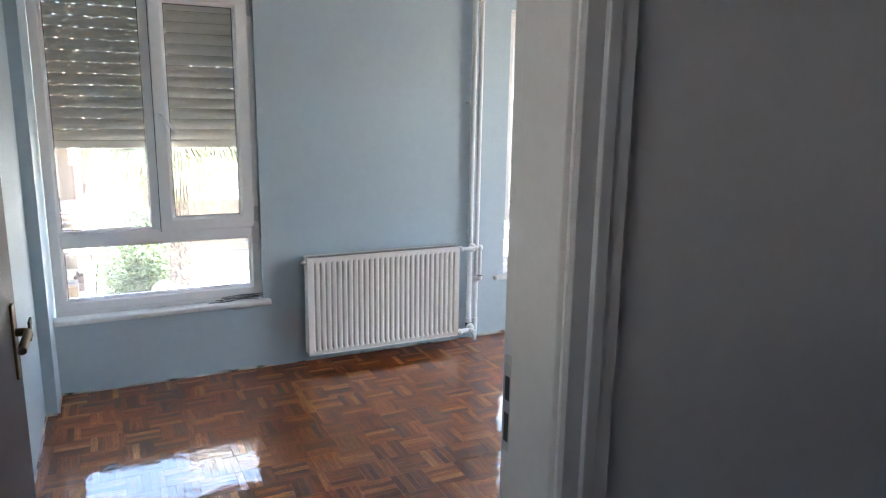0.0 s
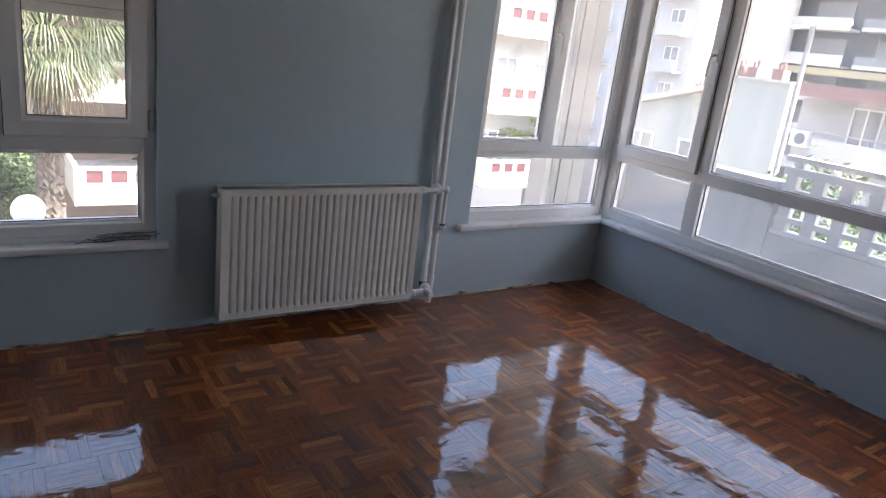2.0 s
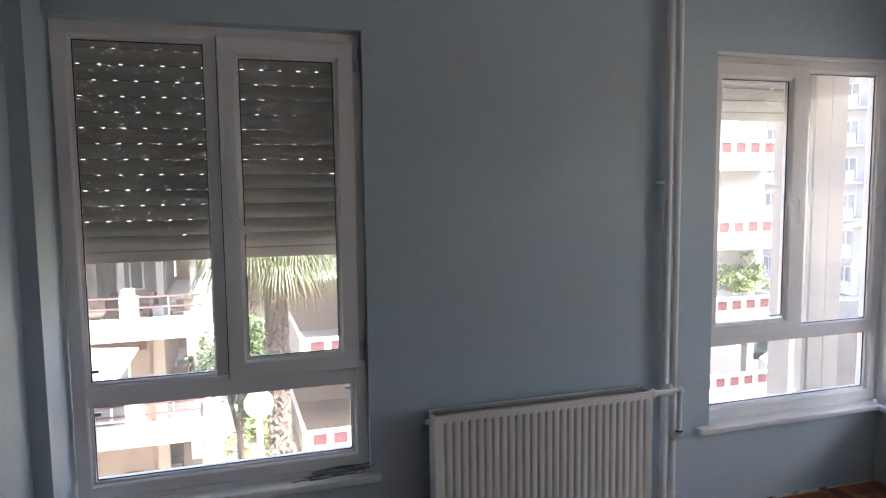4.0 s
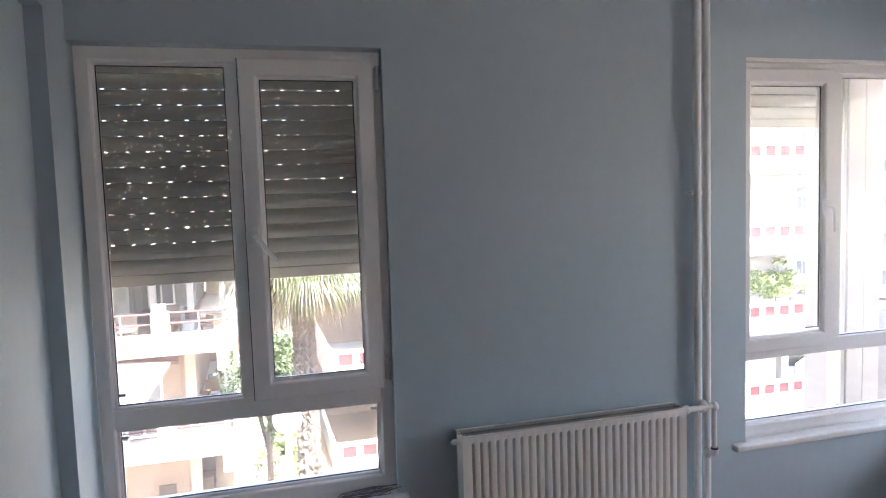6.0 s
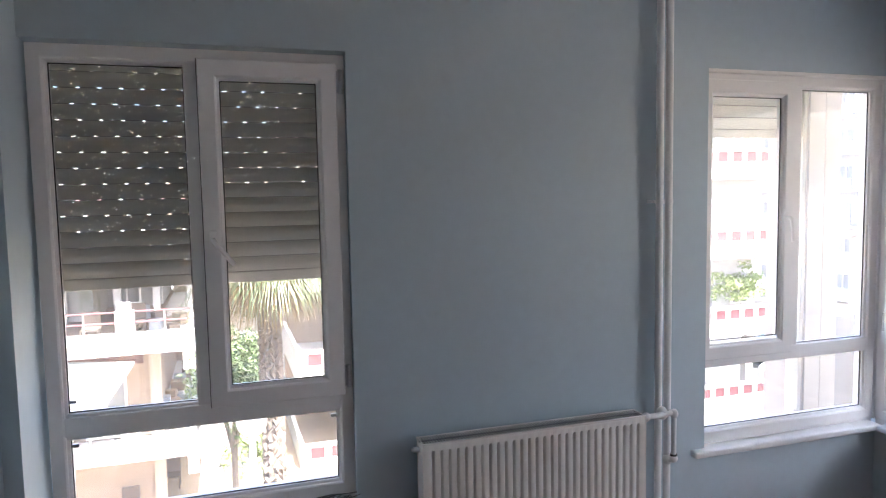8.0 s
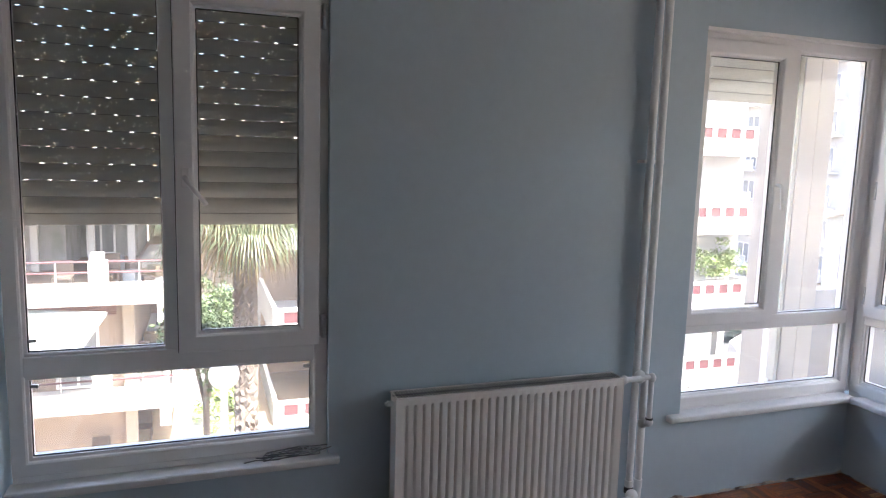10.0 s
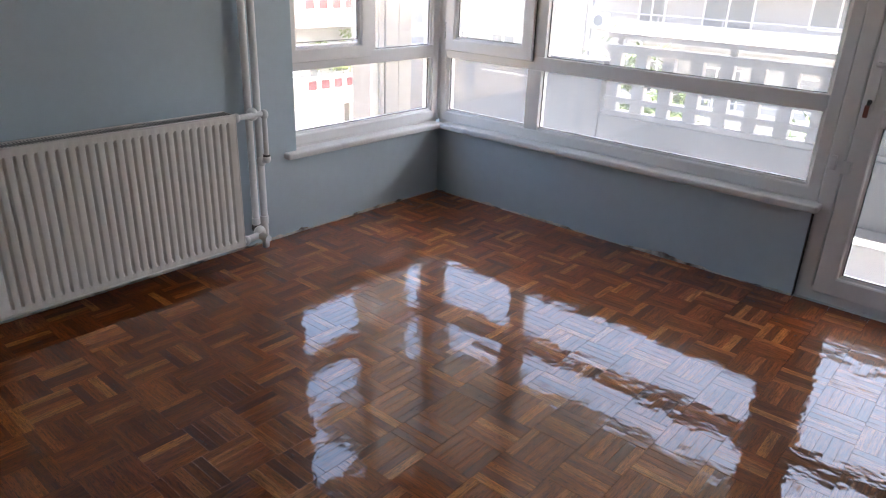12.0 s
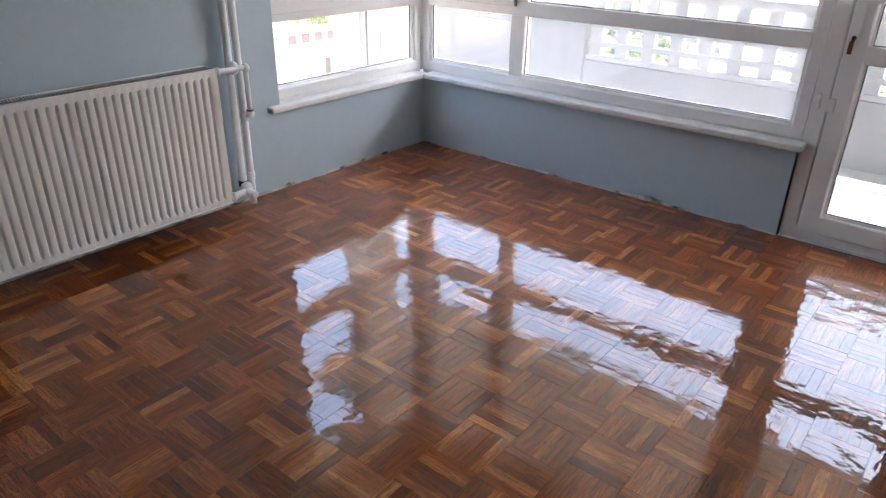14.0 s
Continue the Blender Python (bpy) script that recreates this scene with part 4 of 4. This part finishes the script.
bmesh.ops.translate(bm, verts=[v for v in top if isinstance(v, bmesh.types.BMVert)], vec=(0, 0, 0.08))
bmesh.ops.recalc_face_normals(bm, faces=bm.faces[:])
part("awning", bm, PALEWALL, h2, "pale sloping awning over the lower terrace")


def clutter(at, seed, label):
    """A heap of garden odds and ends: crates, a pot, a leaning board."""
    rng = random.Random(seed)
    c = empty("terrace_clutter", label, "clutter", at=at)
    for k in range(6):
        bm = bmesh.new()
        w, d, h = rng.uniform(0.12, 0.3), rng.uniform(0.1, 0.25), rng.uniform(0.15, 0.6)
        m_ = Matrix.Translation((rng.uniform(-0.4, 0.4), k * 0.42 - 1.0, 0)) @ Euler((0, 0, rng.uniform(0, 3))).to_matrix().to_4x4()
        box(bm, -w, w, -d, d, 0, h, m_)
        part("crate", bm, rng.choice((BROWN, GREYBAND, SOIL)), c, bevel=0.01)


clutter((-4.95, 22.6, -5.63), 4, "brown crates and odds and ends on the terrace")
clutter((-4.9, 26.0, -5.63), 6, "brown crates and odds and ends on the terrace")
clutter((-5.0, 21.5, -2.53), 8, "pots and odds and ends on the upper terrace")
clutter((-6.4, 22.0, -2.53), 9, "pots and odds and ends on the upper terrace")
for x, y, z in ((-5.15, 21.3, GROUND), (-6.2, 19.3, GROUND), (-5.9, 20.6, -2.53), (-7.0, 19.3, -2.53)):
    ch = empty("garden_chair", "dark garden chair on the terrace", "chair", "", "terrace chairs", (x, y, z))
    bm = bmesh.new()
    box(bm, -0.25, 0.25, -0.25, 0.25, 0.40, 0.45)
    part("seat", bm, BROWN, ch)
    bm = bmesh.new()
    box(bm, -0.25, 0.25, 0.22, 0.27, 0.45, 0.9)
    part("backrest", bm, BROWN, ch)
    for sx in (-0.22, 0.22):
        for sy in (-0.22, 0.22):
            bm = bmesh.new()
            box(bm, sx - 0.02, sx + 0.02, sy - 0.02, sy + 0.02, 0, 0.4)
            part("leg", bm, BROWN, ch)
solid("garden_path", CONCRETE, [(-3.9, -2.6, 4.0, 45, GROUND - 0.1, GROUND + 0.04)], "pale concrete garden path beside the terraces", "path")
# far cream house behind the palm
h3 = empty("far_house", "distant cream house with shuttered windows", "house", at=(0, 0, -0.76))
bm = bmesh.new()
box(bm, -16, 0.2, 40, 50, GROUND, 5.0)
part("wall", bm, RENDER2, h3)
for s in range(5):
    for k in range(6):
        house_window(h3, -14 + k * 2.3, -12.8 + k * 2.3, 39.99, -10.2 + s * 3, -8.7 + s * 3)

# blank-walled neighbour and the tall block behind it
h4 = empty("neighbour_house", "white neighbouring house with a blank wall and red chimney pots", "house", at=(0, 0, -0.26))
bm = bmesh.new()
box(bm, 14.2, 14.4, 7.35, 9.4, GROUND, 1.68)
gable = [bm.verts.new((14.9, y, z)) for y, z in ((9.4, GROUND), (13.4, GROUND), (13.4, 0.34), (9.4, 1.44))]
top = bmesh.ops.extrude_face_region(bm, geom=[bm.faces.new(gable)])["geom"]
bmesh.ops.translate(bm, verts=[v for v in top if isinstance(v, bmesh.types.BMVert)], vec=(1.6, 0, 0))
bmesh.ops.recalc_face_normals(bm, faces=bm.faces[:])
part("wall", bm, PALEWALL, h4)
bm = bmesh.new()
vs = [bm.verts.new(p) for p in ((14.6, 9.4, 1.45), (14.6, 13.6, 0.3), (16.6, 13.6, 0.3), (16.6, 9.4, 1.45), (14.6, 9.4, 1.6), (14.6, 13.6, 0.45), (16.6, 13.6, 0.45), (16.6, 9.4, 1.6))]
for f in ((0, 1, 5, 4), (1, 2, 6, 5), (2, 3, 7, 6), (3, 0, 4, 7), (4, 5, 6, 7), (3, 2, 1, 0), (0, 1, 2, 3)):
    if f != (0, 1, 2, 3):
        bm.faces.new([vs[k] for k in f])
box(bm, 14.12, 14.6, 7.3, 9.5, 1.68, 1.74)
part("roof", bm, RENDER, h4)
for y in (7.6, 8.35, 8.75, 10.4):
    bm = bmesh.new()
    z = 1.74 if y < 9.4 else 1.1
    box(bm, 14.16 if y < 9.4 else 14.8, 14.5 if y < 9.4 else 15.1, y, y + 0.30, z, z + 0.27)
    cyl(bm, (14.33 if y < 9.4 else 14.95, y + 0.09, z + 0.25), (14.33 if y < 9.4 else 14.95, y + 0.09, z + 0.46), 0.04, 10)
    cyl(bm, (14.33 if y < 9.4 else 14.95, y + 0.22, z + 0.25), (14.33 if y < 9.4 else 14.95, y + 0.22, z + 0.42), 0.04, 10)
    part("chimney", bm, REDROOF, h4)
for z in (-1.6, -4.4):
    house_window(h4, 9.9, 10.9, 14.89, z, z + 1.3, "y")
    house_window(h4, 11.9, 12.9, 14.89, z, z + 1.3, "y")
    bm = bmesh.new()
    box(bm, 14.2, 14.9, 10.8, 13.2, z - 0.9, z - 0.7)
    box(bm, 14.2, 14.3, 10.8, 13.2, z - 0.7, z - 0.1)
    part("balcony", bm, RENDER, h4)
h5 = empty("apartment_block", "tall modern apartment block with white parapets and dark recessed balconies", "house")
bm = bmesh.new()
box(bm, 61, 78, -30, 42, GROUND, 30)
part("wall", bm, DARKWALL, h5)
for s in range(10):
    z = 0.45 + (s - 2) * 3.1
    for y0, y1, mat in ((30, 40, RENDER), (14, 29, GREYBAND), (-4, 13, RENDER), (-24, -5, GREYBAND)):
        bm = bmesh.new()
        box(bm, 59.3, 61, y0, y1, z - 0.2, z)
        box(bm, 59.25, 59.4, y0, y1, z - 0.2, z + 0.12)
        b5 = part("balcony", bm, RENDER, h5)
        bm = bmesh.new()
        box(bm, 59.3, 59.42, y0, y1, z + 0.12, z + 0.85)
        part("panel", bm, mat, b5)
        for k in range(int((y1 - y0) / 5)):
            house_window(h5, y0 + 0.8 + 5 * k, y0 + 4.2 + 5 * k, 60.98, z + 0.1, z + 2.3, "y", GREYBAND)
bm = bmesh.new()
box(bm, 59.2, 59.34, -24, 36, 2.60, 3.20)
part("band", bm, OCHRE, h5, "pale yellow band along one storey")
h6 = empty("red_roofed_house", "white house with a red eave, balconies and an air conditioner", "house", at=(0, 0, -0.15))
bm = bmesh.new()
box(bm, 26, 36, 1.0, 13.6, GROUND, 1.2)
part("wall", bm, RENDER, h6)
bm = bmesh.new()
box(bm, 24.2, 36, 0.6, 13.4, 1.2, 1.72)
part("roof", bm, REDROOF, h6, "flat roof with a red eave")
for z in (-9.9, -6.9, -3.9, -0.9):
    bm = bmesh.new()
    box(bm, 24.4, 26, 1.0, 11.9, z - 0.25, z)
    box(bm, 24.4, 24.55, 1.0, 11.9, z, z + 0.55)
    bc = part("balcony", bm, RENDER, h6)
    bm = bmesh.new()
    cyl(bm, (24.47, 1.0, z + 0.8), (24.47, 11.9, z + 0.8), 0.03, 8)
    part("handrail", bm, STEEL, bc)
    for y in (2.0, 4.6, 7.2, 9.8):
        bm = bmesh.new()
        cyl(bm, (24.47, y, z + 0.5), (24.47, y, z + 0.8), 0.025, 8)
        part("post", bm, STEEL, bc)
    house_window(h6, 10.2, 11.4, 25.98, z + 0.05, z + 1.9, "y")
    house_window(h6, 6.6, 8.6, 25.98, z + 0.05, z + 1.9, "y")
    house_window(h6, 2.6, 4.6, 25.98, z + 0.6, z + 1.9, "y")
bm = bmesh.new()
box(bm, 25.6, 26.0, 12.75, 13.55, -0.90, -0.22)
ac = part("air_conditioner", bm, PVC, h6, bevel=0.02)
bm = bmesh.new()
cyl(bm, (25.58, 13.1, -0.56), (25.6, 13.1, -0.56), 0.24, 20)
part("fan_grille", bm, GREYBAND, ac)
h7 = empty("corner_house", "distant white house with rows of small balconies", "house", at=(0, 0, -1.1))
bm = bmesh.new()
box(bm, 46, 60, 35.4, 58, GROUND, 16)
part("wall", bm, RENDER, h7)
for s in range(8):
    z = -9.5 + 3 * s
    for k in range(5):
        y = 36.6 + k * 4.2
        house_window(h7, y, y + 1.5, 45.98, z + 0.2, z + 2.0, "y", PVC)
        bm = bmesh.new()
        box(bm, 44.9, 46, y - 0.6, y + 2.2, z - 0.2, z)
        box(bm, 44.9, 45.05, y - 0.6, y + 2.2, z, z + 0.9)
        part("balcony", bm, RENDER, h7)


def leaves(name, centre, size, count, mat, seed, parent, leaf=0.12):
    """A crown of many small bent leaves in uneven clumps."""
    rng = random.Random(seed)
    clumps = [Vector((rng.gauss(0, 0.42), rng.gauss(0, 0.42), rng.gauss(0, 0.42))) for _ in range(26)]
    vs, fs = [], []
    for i in range(count):
        c = rng.choice(clumps)
        p = c + Vector((rng.gauss(0, 0.17), rng.gauss(0, 0.17), rng.gauss(0, 0.15)))
        p = Vector(centre) + Vector((p.x * size[0], p.y * size[1], p.z * size[2]))
        m = Euler((rng.uniform(-1, 1), rng.uniform(-1, 1), rng.uniform(0, 6.28))).to_matrix()
        s = leaf * rng.uniform(0.6, 1.3)
        k = len(vs)
        vs += [p + m @ Vector(q) * s for q in ((-1, 0, 0), (0, 0.45, 0.12), (1, 0, -0.15), (0, -0.45, 0.12))]
        fs.append((k, k + 1, k + 2, k + 3))
    return raw(name, vs, fs, mat, parent)


def tree(at, height, size, seed, count=2600, label="leafy green tree between the houses", leaf=0.14, mat=LEAF):
    t = empty("tree", label, "tree", at=at)
    rng = random.Random(seed)
    bm = bmesh.new()
    thick = min(1.0, height / 8.0)
    cyl(bm, (0, 0, 0), (0.0, 0.0, height * 0.9), 0.12 * thick, 10, 0.05 * thick)
    for k in range(6):
        a = k * 1.05 + rng.random()
        cyl(bm, (0.0, 0.0, height * 0.86 - size[2] * 0.25), (math.cos(a) * size[0] * 0.4, math.sin(a) * size[1] * 0.4, height + size[2] * 0.2 * (k % 3 - 1)), 0.03 * thick, 7, 0.012 * thick)
    part("trunk", bm, BARK, t)
    leaves("crown", (0, 0, height), size, count, mat, seed, t, leaf)
    return t


def palm(at, top, seed=3, size=1.0):
    t = empty("palm_tree", "fan palm with drooping green fronds and a rough trunk", "palm", at=at)
    t.scale = (size, size, size)
    top /= size
    rng = random.Random(seed)
    vs, fs = [], []
    n, rings = 22, int(top / 0.07)
    for r in range(rings + 1):
        z = top * r / rings
        for k in range(n):
            a = 2 * math.pi * (k + 0.5 * (r % 2)) / n
            bulge = 0.022 if (k + r) % 2 else -0.022
            rad_ = 0.185 + bulge + rng.uniform(-0.015, 0.015)
            vs.append((rad_ * math.cos(a), rad_ * math.sin(a), z + rng.uniform(-0.03, 0.03)))
        if r:
            for k in range(n):
                a0, a1 = (r - 1) * n + k, (r - 1) * n + (k + 1) % n
                fs.append((a0, a1, a1 + n, a0 + n))
    raw("trunk", vs, fs, BARK, t)
    for name, count, lo, hi, mat in (("crown", 54, -0.55, 1.15, PALMLEAF), ("dry_fronds", 12, -1.15, -0.7, DEADLEAF)):
        vs, fs = [], []
        for f in range(count):
            az = f * 2.399 + rng.uniform(-0.2, 0.2)
            el = lo + (hi - lo) * (f / count) ** 0.8 + rng.uniform(-0.12, 0.12)
            out = Vector((math.cos(az) * math.cos(el), math.sin(az) * math.cos(el), math.sin(el)))
            side = Vector((-math.sin(az), math.cos(az), 0))
            stem = 0.75 if name == "crown" else 0.35
            hub = Vector((0, 0, top - 0.05)) + out * stem * rng.uniform(0.85, 1.2)
            k = len(vs)
            vs += [Vector((0, 0, top - 0.1)) + side * 0.02, Vector((0, 0, top - 0.1)) - side * 0.02, hub - side * 0.015, hub + side * 0.015]
            fs.append((k, k + 1, k + 2, k + 3))
            up = side.cross(out)
            for b in range(34):
                th = (b / 33 - 0.5) * 2.6
                d = (out * math.cos(th) + side * math.sin(th)).normalized()
                w = (side * math.cos(th) - out * math.sin(th)) * 0.011
                ln = rng.uniform(0.75, 0.95)
                p1 = hub + d * ln * 0.55 - up * 0.03
                p2 = hub + d * ln * 0.85 + Vector((0, 0, -0.16 - 0.1 * rng.random()))
                p3 = hub + d * ln * 0.95 + Vector((0, 0, -0.34 - 0.2 * rng.random()))
                k = len(vs)
                vs += [hub, p1 + w, p1 - w, p2 + w * 0.7, p2 - w * 0.7, p3]
                fs += [(k, k + 1, k + 2), (k + 1, k + 3, k + 4, k + 2), (k + 3, k + 5, k + 4)]
        raw(name, vs, fs, mat, t)
    return t


palm((-2.74, 5.0, GROUND), 9.03, 3, 0.635)
tree((-3.16, 7.2, GROUND), 7.1, (0.52, 0.55, 0.72), 7, 5200, "dense green shrub tree beside the palm", 0.042)
tree((18.4, 21.95, -4.42), 1.75, (1.3, 0.5, 0.75), 8, 2200, "light green shrub growing on a balcony", 0.09, LEAF_LIGHT)
tree((14.0, 11.6, GROUND), 4.7, (1.2, 1.2, 1.7), 9)
tree((11.0, 4.2, GROUND), 5.7, (1.9, 2.4, 1.7), 10, 4200)
tree((11.5, -1.0, GROUND), 5.2, (2.2, 2.6, 1.9), 12, 3200)
tree((40, 5.0, GROUND), 7.5, (3.0, 3.0, 3.0), 13, 2200, "distant leafy street tree", 0.25)
hedge = leaves("hedge", (-2.35, 24.0, GROUND + 0.6), (0.8, 4.5, 0.9), 2600, LEAF_LIGHT, 21, None, 0.12)
tagged(hedge, "light green shrubs along the garden path", "hedge", "", "stuff")
hedge = leaves("hedge", (-2.6, 33.0, GROUND + 1.2), (1.6, 3.0, 1.8), 2600, LEAF, 22, None, 0.14)
tagged(hedge, "dark green shrubs at the garden's end", "hedge", "", "stuff")


def street_lamp(at, height, arm):
    t = empty("street_lamp", "tall street lamp with a flat arm", "street lamp", at=at)
    bm = bmesh.new()
    cyl(bm, (0, 0, 0), (0, 0, height), 0.09, 10, 0.06)
    part("pole", bm, CONCRETE, t)
    bm = bmesh.new()
    cyl(bm, (0, 0.5, height - 0.05), (0, -arm, height + 0.12), 0.04, 8)
    box(bm, -0.15, 0.15, -arm - 0.5, -arm + 0.1, height + 0.08, height + 0.16)
    part("lamp_head", bm, PVC, t)


street_lamp((13.6, 6.8, GROUND), 10.75, 0.35)
gl = empty("globe_lamp", "garden lamp with a white globe on a pole", "garden lamp", at=(-2.99, 4.2, GROUND))
bm = bmesh.new()
cyl(bm, (0, 0, 0), (0, 0, 7.28), 0.035, 10)
part("pole", bm, PVC, gl)
bm = bmesh.new()
bmesh.ops.create_uvsphere(bm, u_segments=24, v_segments=16, radius=0.145, matrix=Matrix.Translation((0, 0, 7.40)))
part("globe", bm, LAMPGLOBE, gl, smooth=True)


def car(at, turn, paint, label):
    c = empty("car", label, "car", "", "parked cars", at=at)
    c.rotation_euler = (0, 0, radians(turn))
    bm = bmesh.new()
    side = [(-2.1, 0.35), (-2.1, 0.95), (-1.2, 1.05), (-0.6, 1.55), (1.3, 1.6), (2.0, 1.05), (2.1, 0.4)]
    l_ = [bm.verts.new((x, -0.85, z)) for x, z in side]
    r_ = [bm.verts.new((x, 0.85, z)) for x, z in side]
    bm.faces.new(l_)
    bm.faces.new(r_[::-1])
    for i in range(len(side)):
        j = (i + 1) % len(side)
        bm.faces.new((l_[j], l_[i], r_[i], r_[j]))
    part("body", bm, paint, c, bevel=0.06)
    for s in (-1, 1):
        bm = bmesh.new()
        vs = [bm.verts.new((x, s * 0.865, z)) for x, z in ((-0.95, 1.08), (-0.5, 1.48), (1.2, 1.52), (1.7, 1.08))]
        bm.faces.new(vs)
        part("side_window", bm, DARKGLASS, c)
    for x in (-1.35, 1.35):
        for s in (-1, 1):
            bm = bmesh.new()
            cyl(bm, (x, s * 0.68, 0.33), (x, s * 0.88, 0.33), 0.33, 18)
            w = part("wheel", bm, TYRE, c)
            bm = bmesh.new()
            cyl(bm, (x, s * 0.88, 0.33), (x, s * 0.89, 0.33), 0.2, 14)
            part("rim", bm, STEEL, w)
    return c


car((25.6, 26.2, GROUND + 0.03), 150, CARGREEN, "dark green and white parked off-road car")
car((22.3, 21.9, GROUND + 0.03), 150, CARWHITE, "white parked car in the street")
car((15.6, 27.5, GROUND + 0.03), 8, GREYBAND, "grey car parked under the house")
car((12.2, 27.0, GROUND + 0.03), 96, CARGREEN, "dark car parked under the house")
car((19.0, 9.5, GROUND + 0.03), 92, GREYBAND, "grey parked car in the street")
car((19.0, 3.5, GROUND + 0.03), 92, CARWHITE, "white parked car in the street")

# ---- parquet: squares of five slats, turned by turns ----
solid("floor", SUBFLOOR, [(-4.0, 0.02, YC - 0.07, 0.02, -0.1, -0.010)], "glossy varnished mosaic parquet floor", "floor")
floor = bpy.data.objects["floor"]
SX, SY, NS = 0.1500, 0.1507, 5
GX, GY = -2.310, -1.346


def slat_shape(length, width, tilt_x, tilt_y):
    """Top with a small chamfer and sides; origin at the middle of the top."""
    a, b, c = length / 2 - 0.0006, width / 2 - 0.0002, 0.0002
    vs = []
    for dx, dy, dz in ((-a, -b, -0.011), (a, -b, -0.011), (a, b, -0.011), (-a, b, -0.011), (-a, -b, -c), (a, -b, -c), (a, b, -c), (-a, b, -c), (-a + c, -b + c, 0), (a - c, -b + c, 0), (a - c, b - c, 0), (-a + c, b - c, 0)):
        vs.append((dx, dy, dz + (dx * tilt_x + dy * tilt_y if dz > -0.01 else 0)))
    fs = [(8, 9, 10, 11)]
    for i in range(4):
        j = (i + 1) % 4
        fs += [(i, j, 4 + j, 4 + i), (4 + i, 4 + j, 8 + j, 8 + i)]
    return vs, fs


def grain_uv(me, coords):
    uvl = me.uv_layers.new(name="grain")
    for lp in me.loops:
        uvl.data[lp.index].uv = coords[lp.vertex_index]


shapes = []
rng = random.Random(11)
for i in range(28):
    vs, fs = slat_shape(SX if i < 14 else SY, (SY if i < 14 else SX) / NS, rng.gauss(0, 0.0022), rng.gauss(0, 0.0045))
    me = bpy.data.meshes.new("slat")
    me.from_pydata(vs, [], fs)
    me.materials.append(PARQ)
    grain_uv(me, [(v[0], v[1]) for v in vs])
    shapes.append(me)

all_v, all_f, all_uv = [], [], []
singles = 0
shift = {j: rng.uniform(-0.035, 0.035) for j in range(-13, 10)}
for i in range(-12, 17):
    for j in range(-13, 10):
        x0, y0 = GX + i * SX + shift[j], GY + j * SY
        if x0 > 0.0 or x0 + SX < XN or y0 > 0 or y0 + SY < YC - 0.07:
            continue
        along_x = (i + j) % 2 == 0
        near = -2.55 < x0 < -1.40 and -2.02 < y0 < -1.12
        for k in range(NS):
            if along_x:
                cx, cy, rot = x0 + SX / 2, y0 + (k + 0.5) * SY / NS, 0.0
            else:
                cx, cy, rot = x0 + (k + 0.5) * SX / NS, y0 + SY / 2, math.pi / 2
            dz = rng.gauss(0, 0.00012)
            whole = x0 > XN and x0 + SX < 0 and y0 + SY < 0
            if near and whole and singles < 300:
                ob = new("slat", shapes[rng.randrange(14) + (0 if along_x else 14)])
                ob.location, ob.rotation_euler = (cx, cy, dz), (0, 0, rot + (math.pi if rng.random() < 0.5 else 0))
                ob.parent = floor
                singles += 1
                continue
            vs, fs = slat_shape(SX if along_x else SY, (SY if along_x else SX) / NS, rng.gauss(0, 0.0022), rng.gauss(0, 0.0045))
            c, s = math.cos(rot), math.sin(rot)
            base = len(all_v)
            for v in vs:
                px, py = cx + c * v[0] - s * v[1], cy + s * v[0] + c * v[1]
                all_v.append((min(max(px, XN - 0.005), 0.005), min(py, 0.005), v[2] + dz))
                all_uv.append((v[0], v[1]))
            all_f += [tuple(base + q for q in f) for f in fs]
rest = raw("parquet_slats", all_v, all_f, PARQ_ALL, floor)
grain_uv(rest.data, all_uv)
tagged(rest, "brown varnished parquet slats", "", "", "stuff")
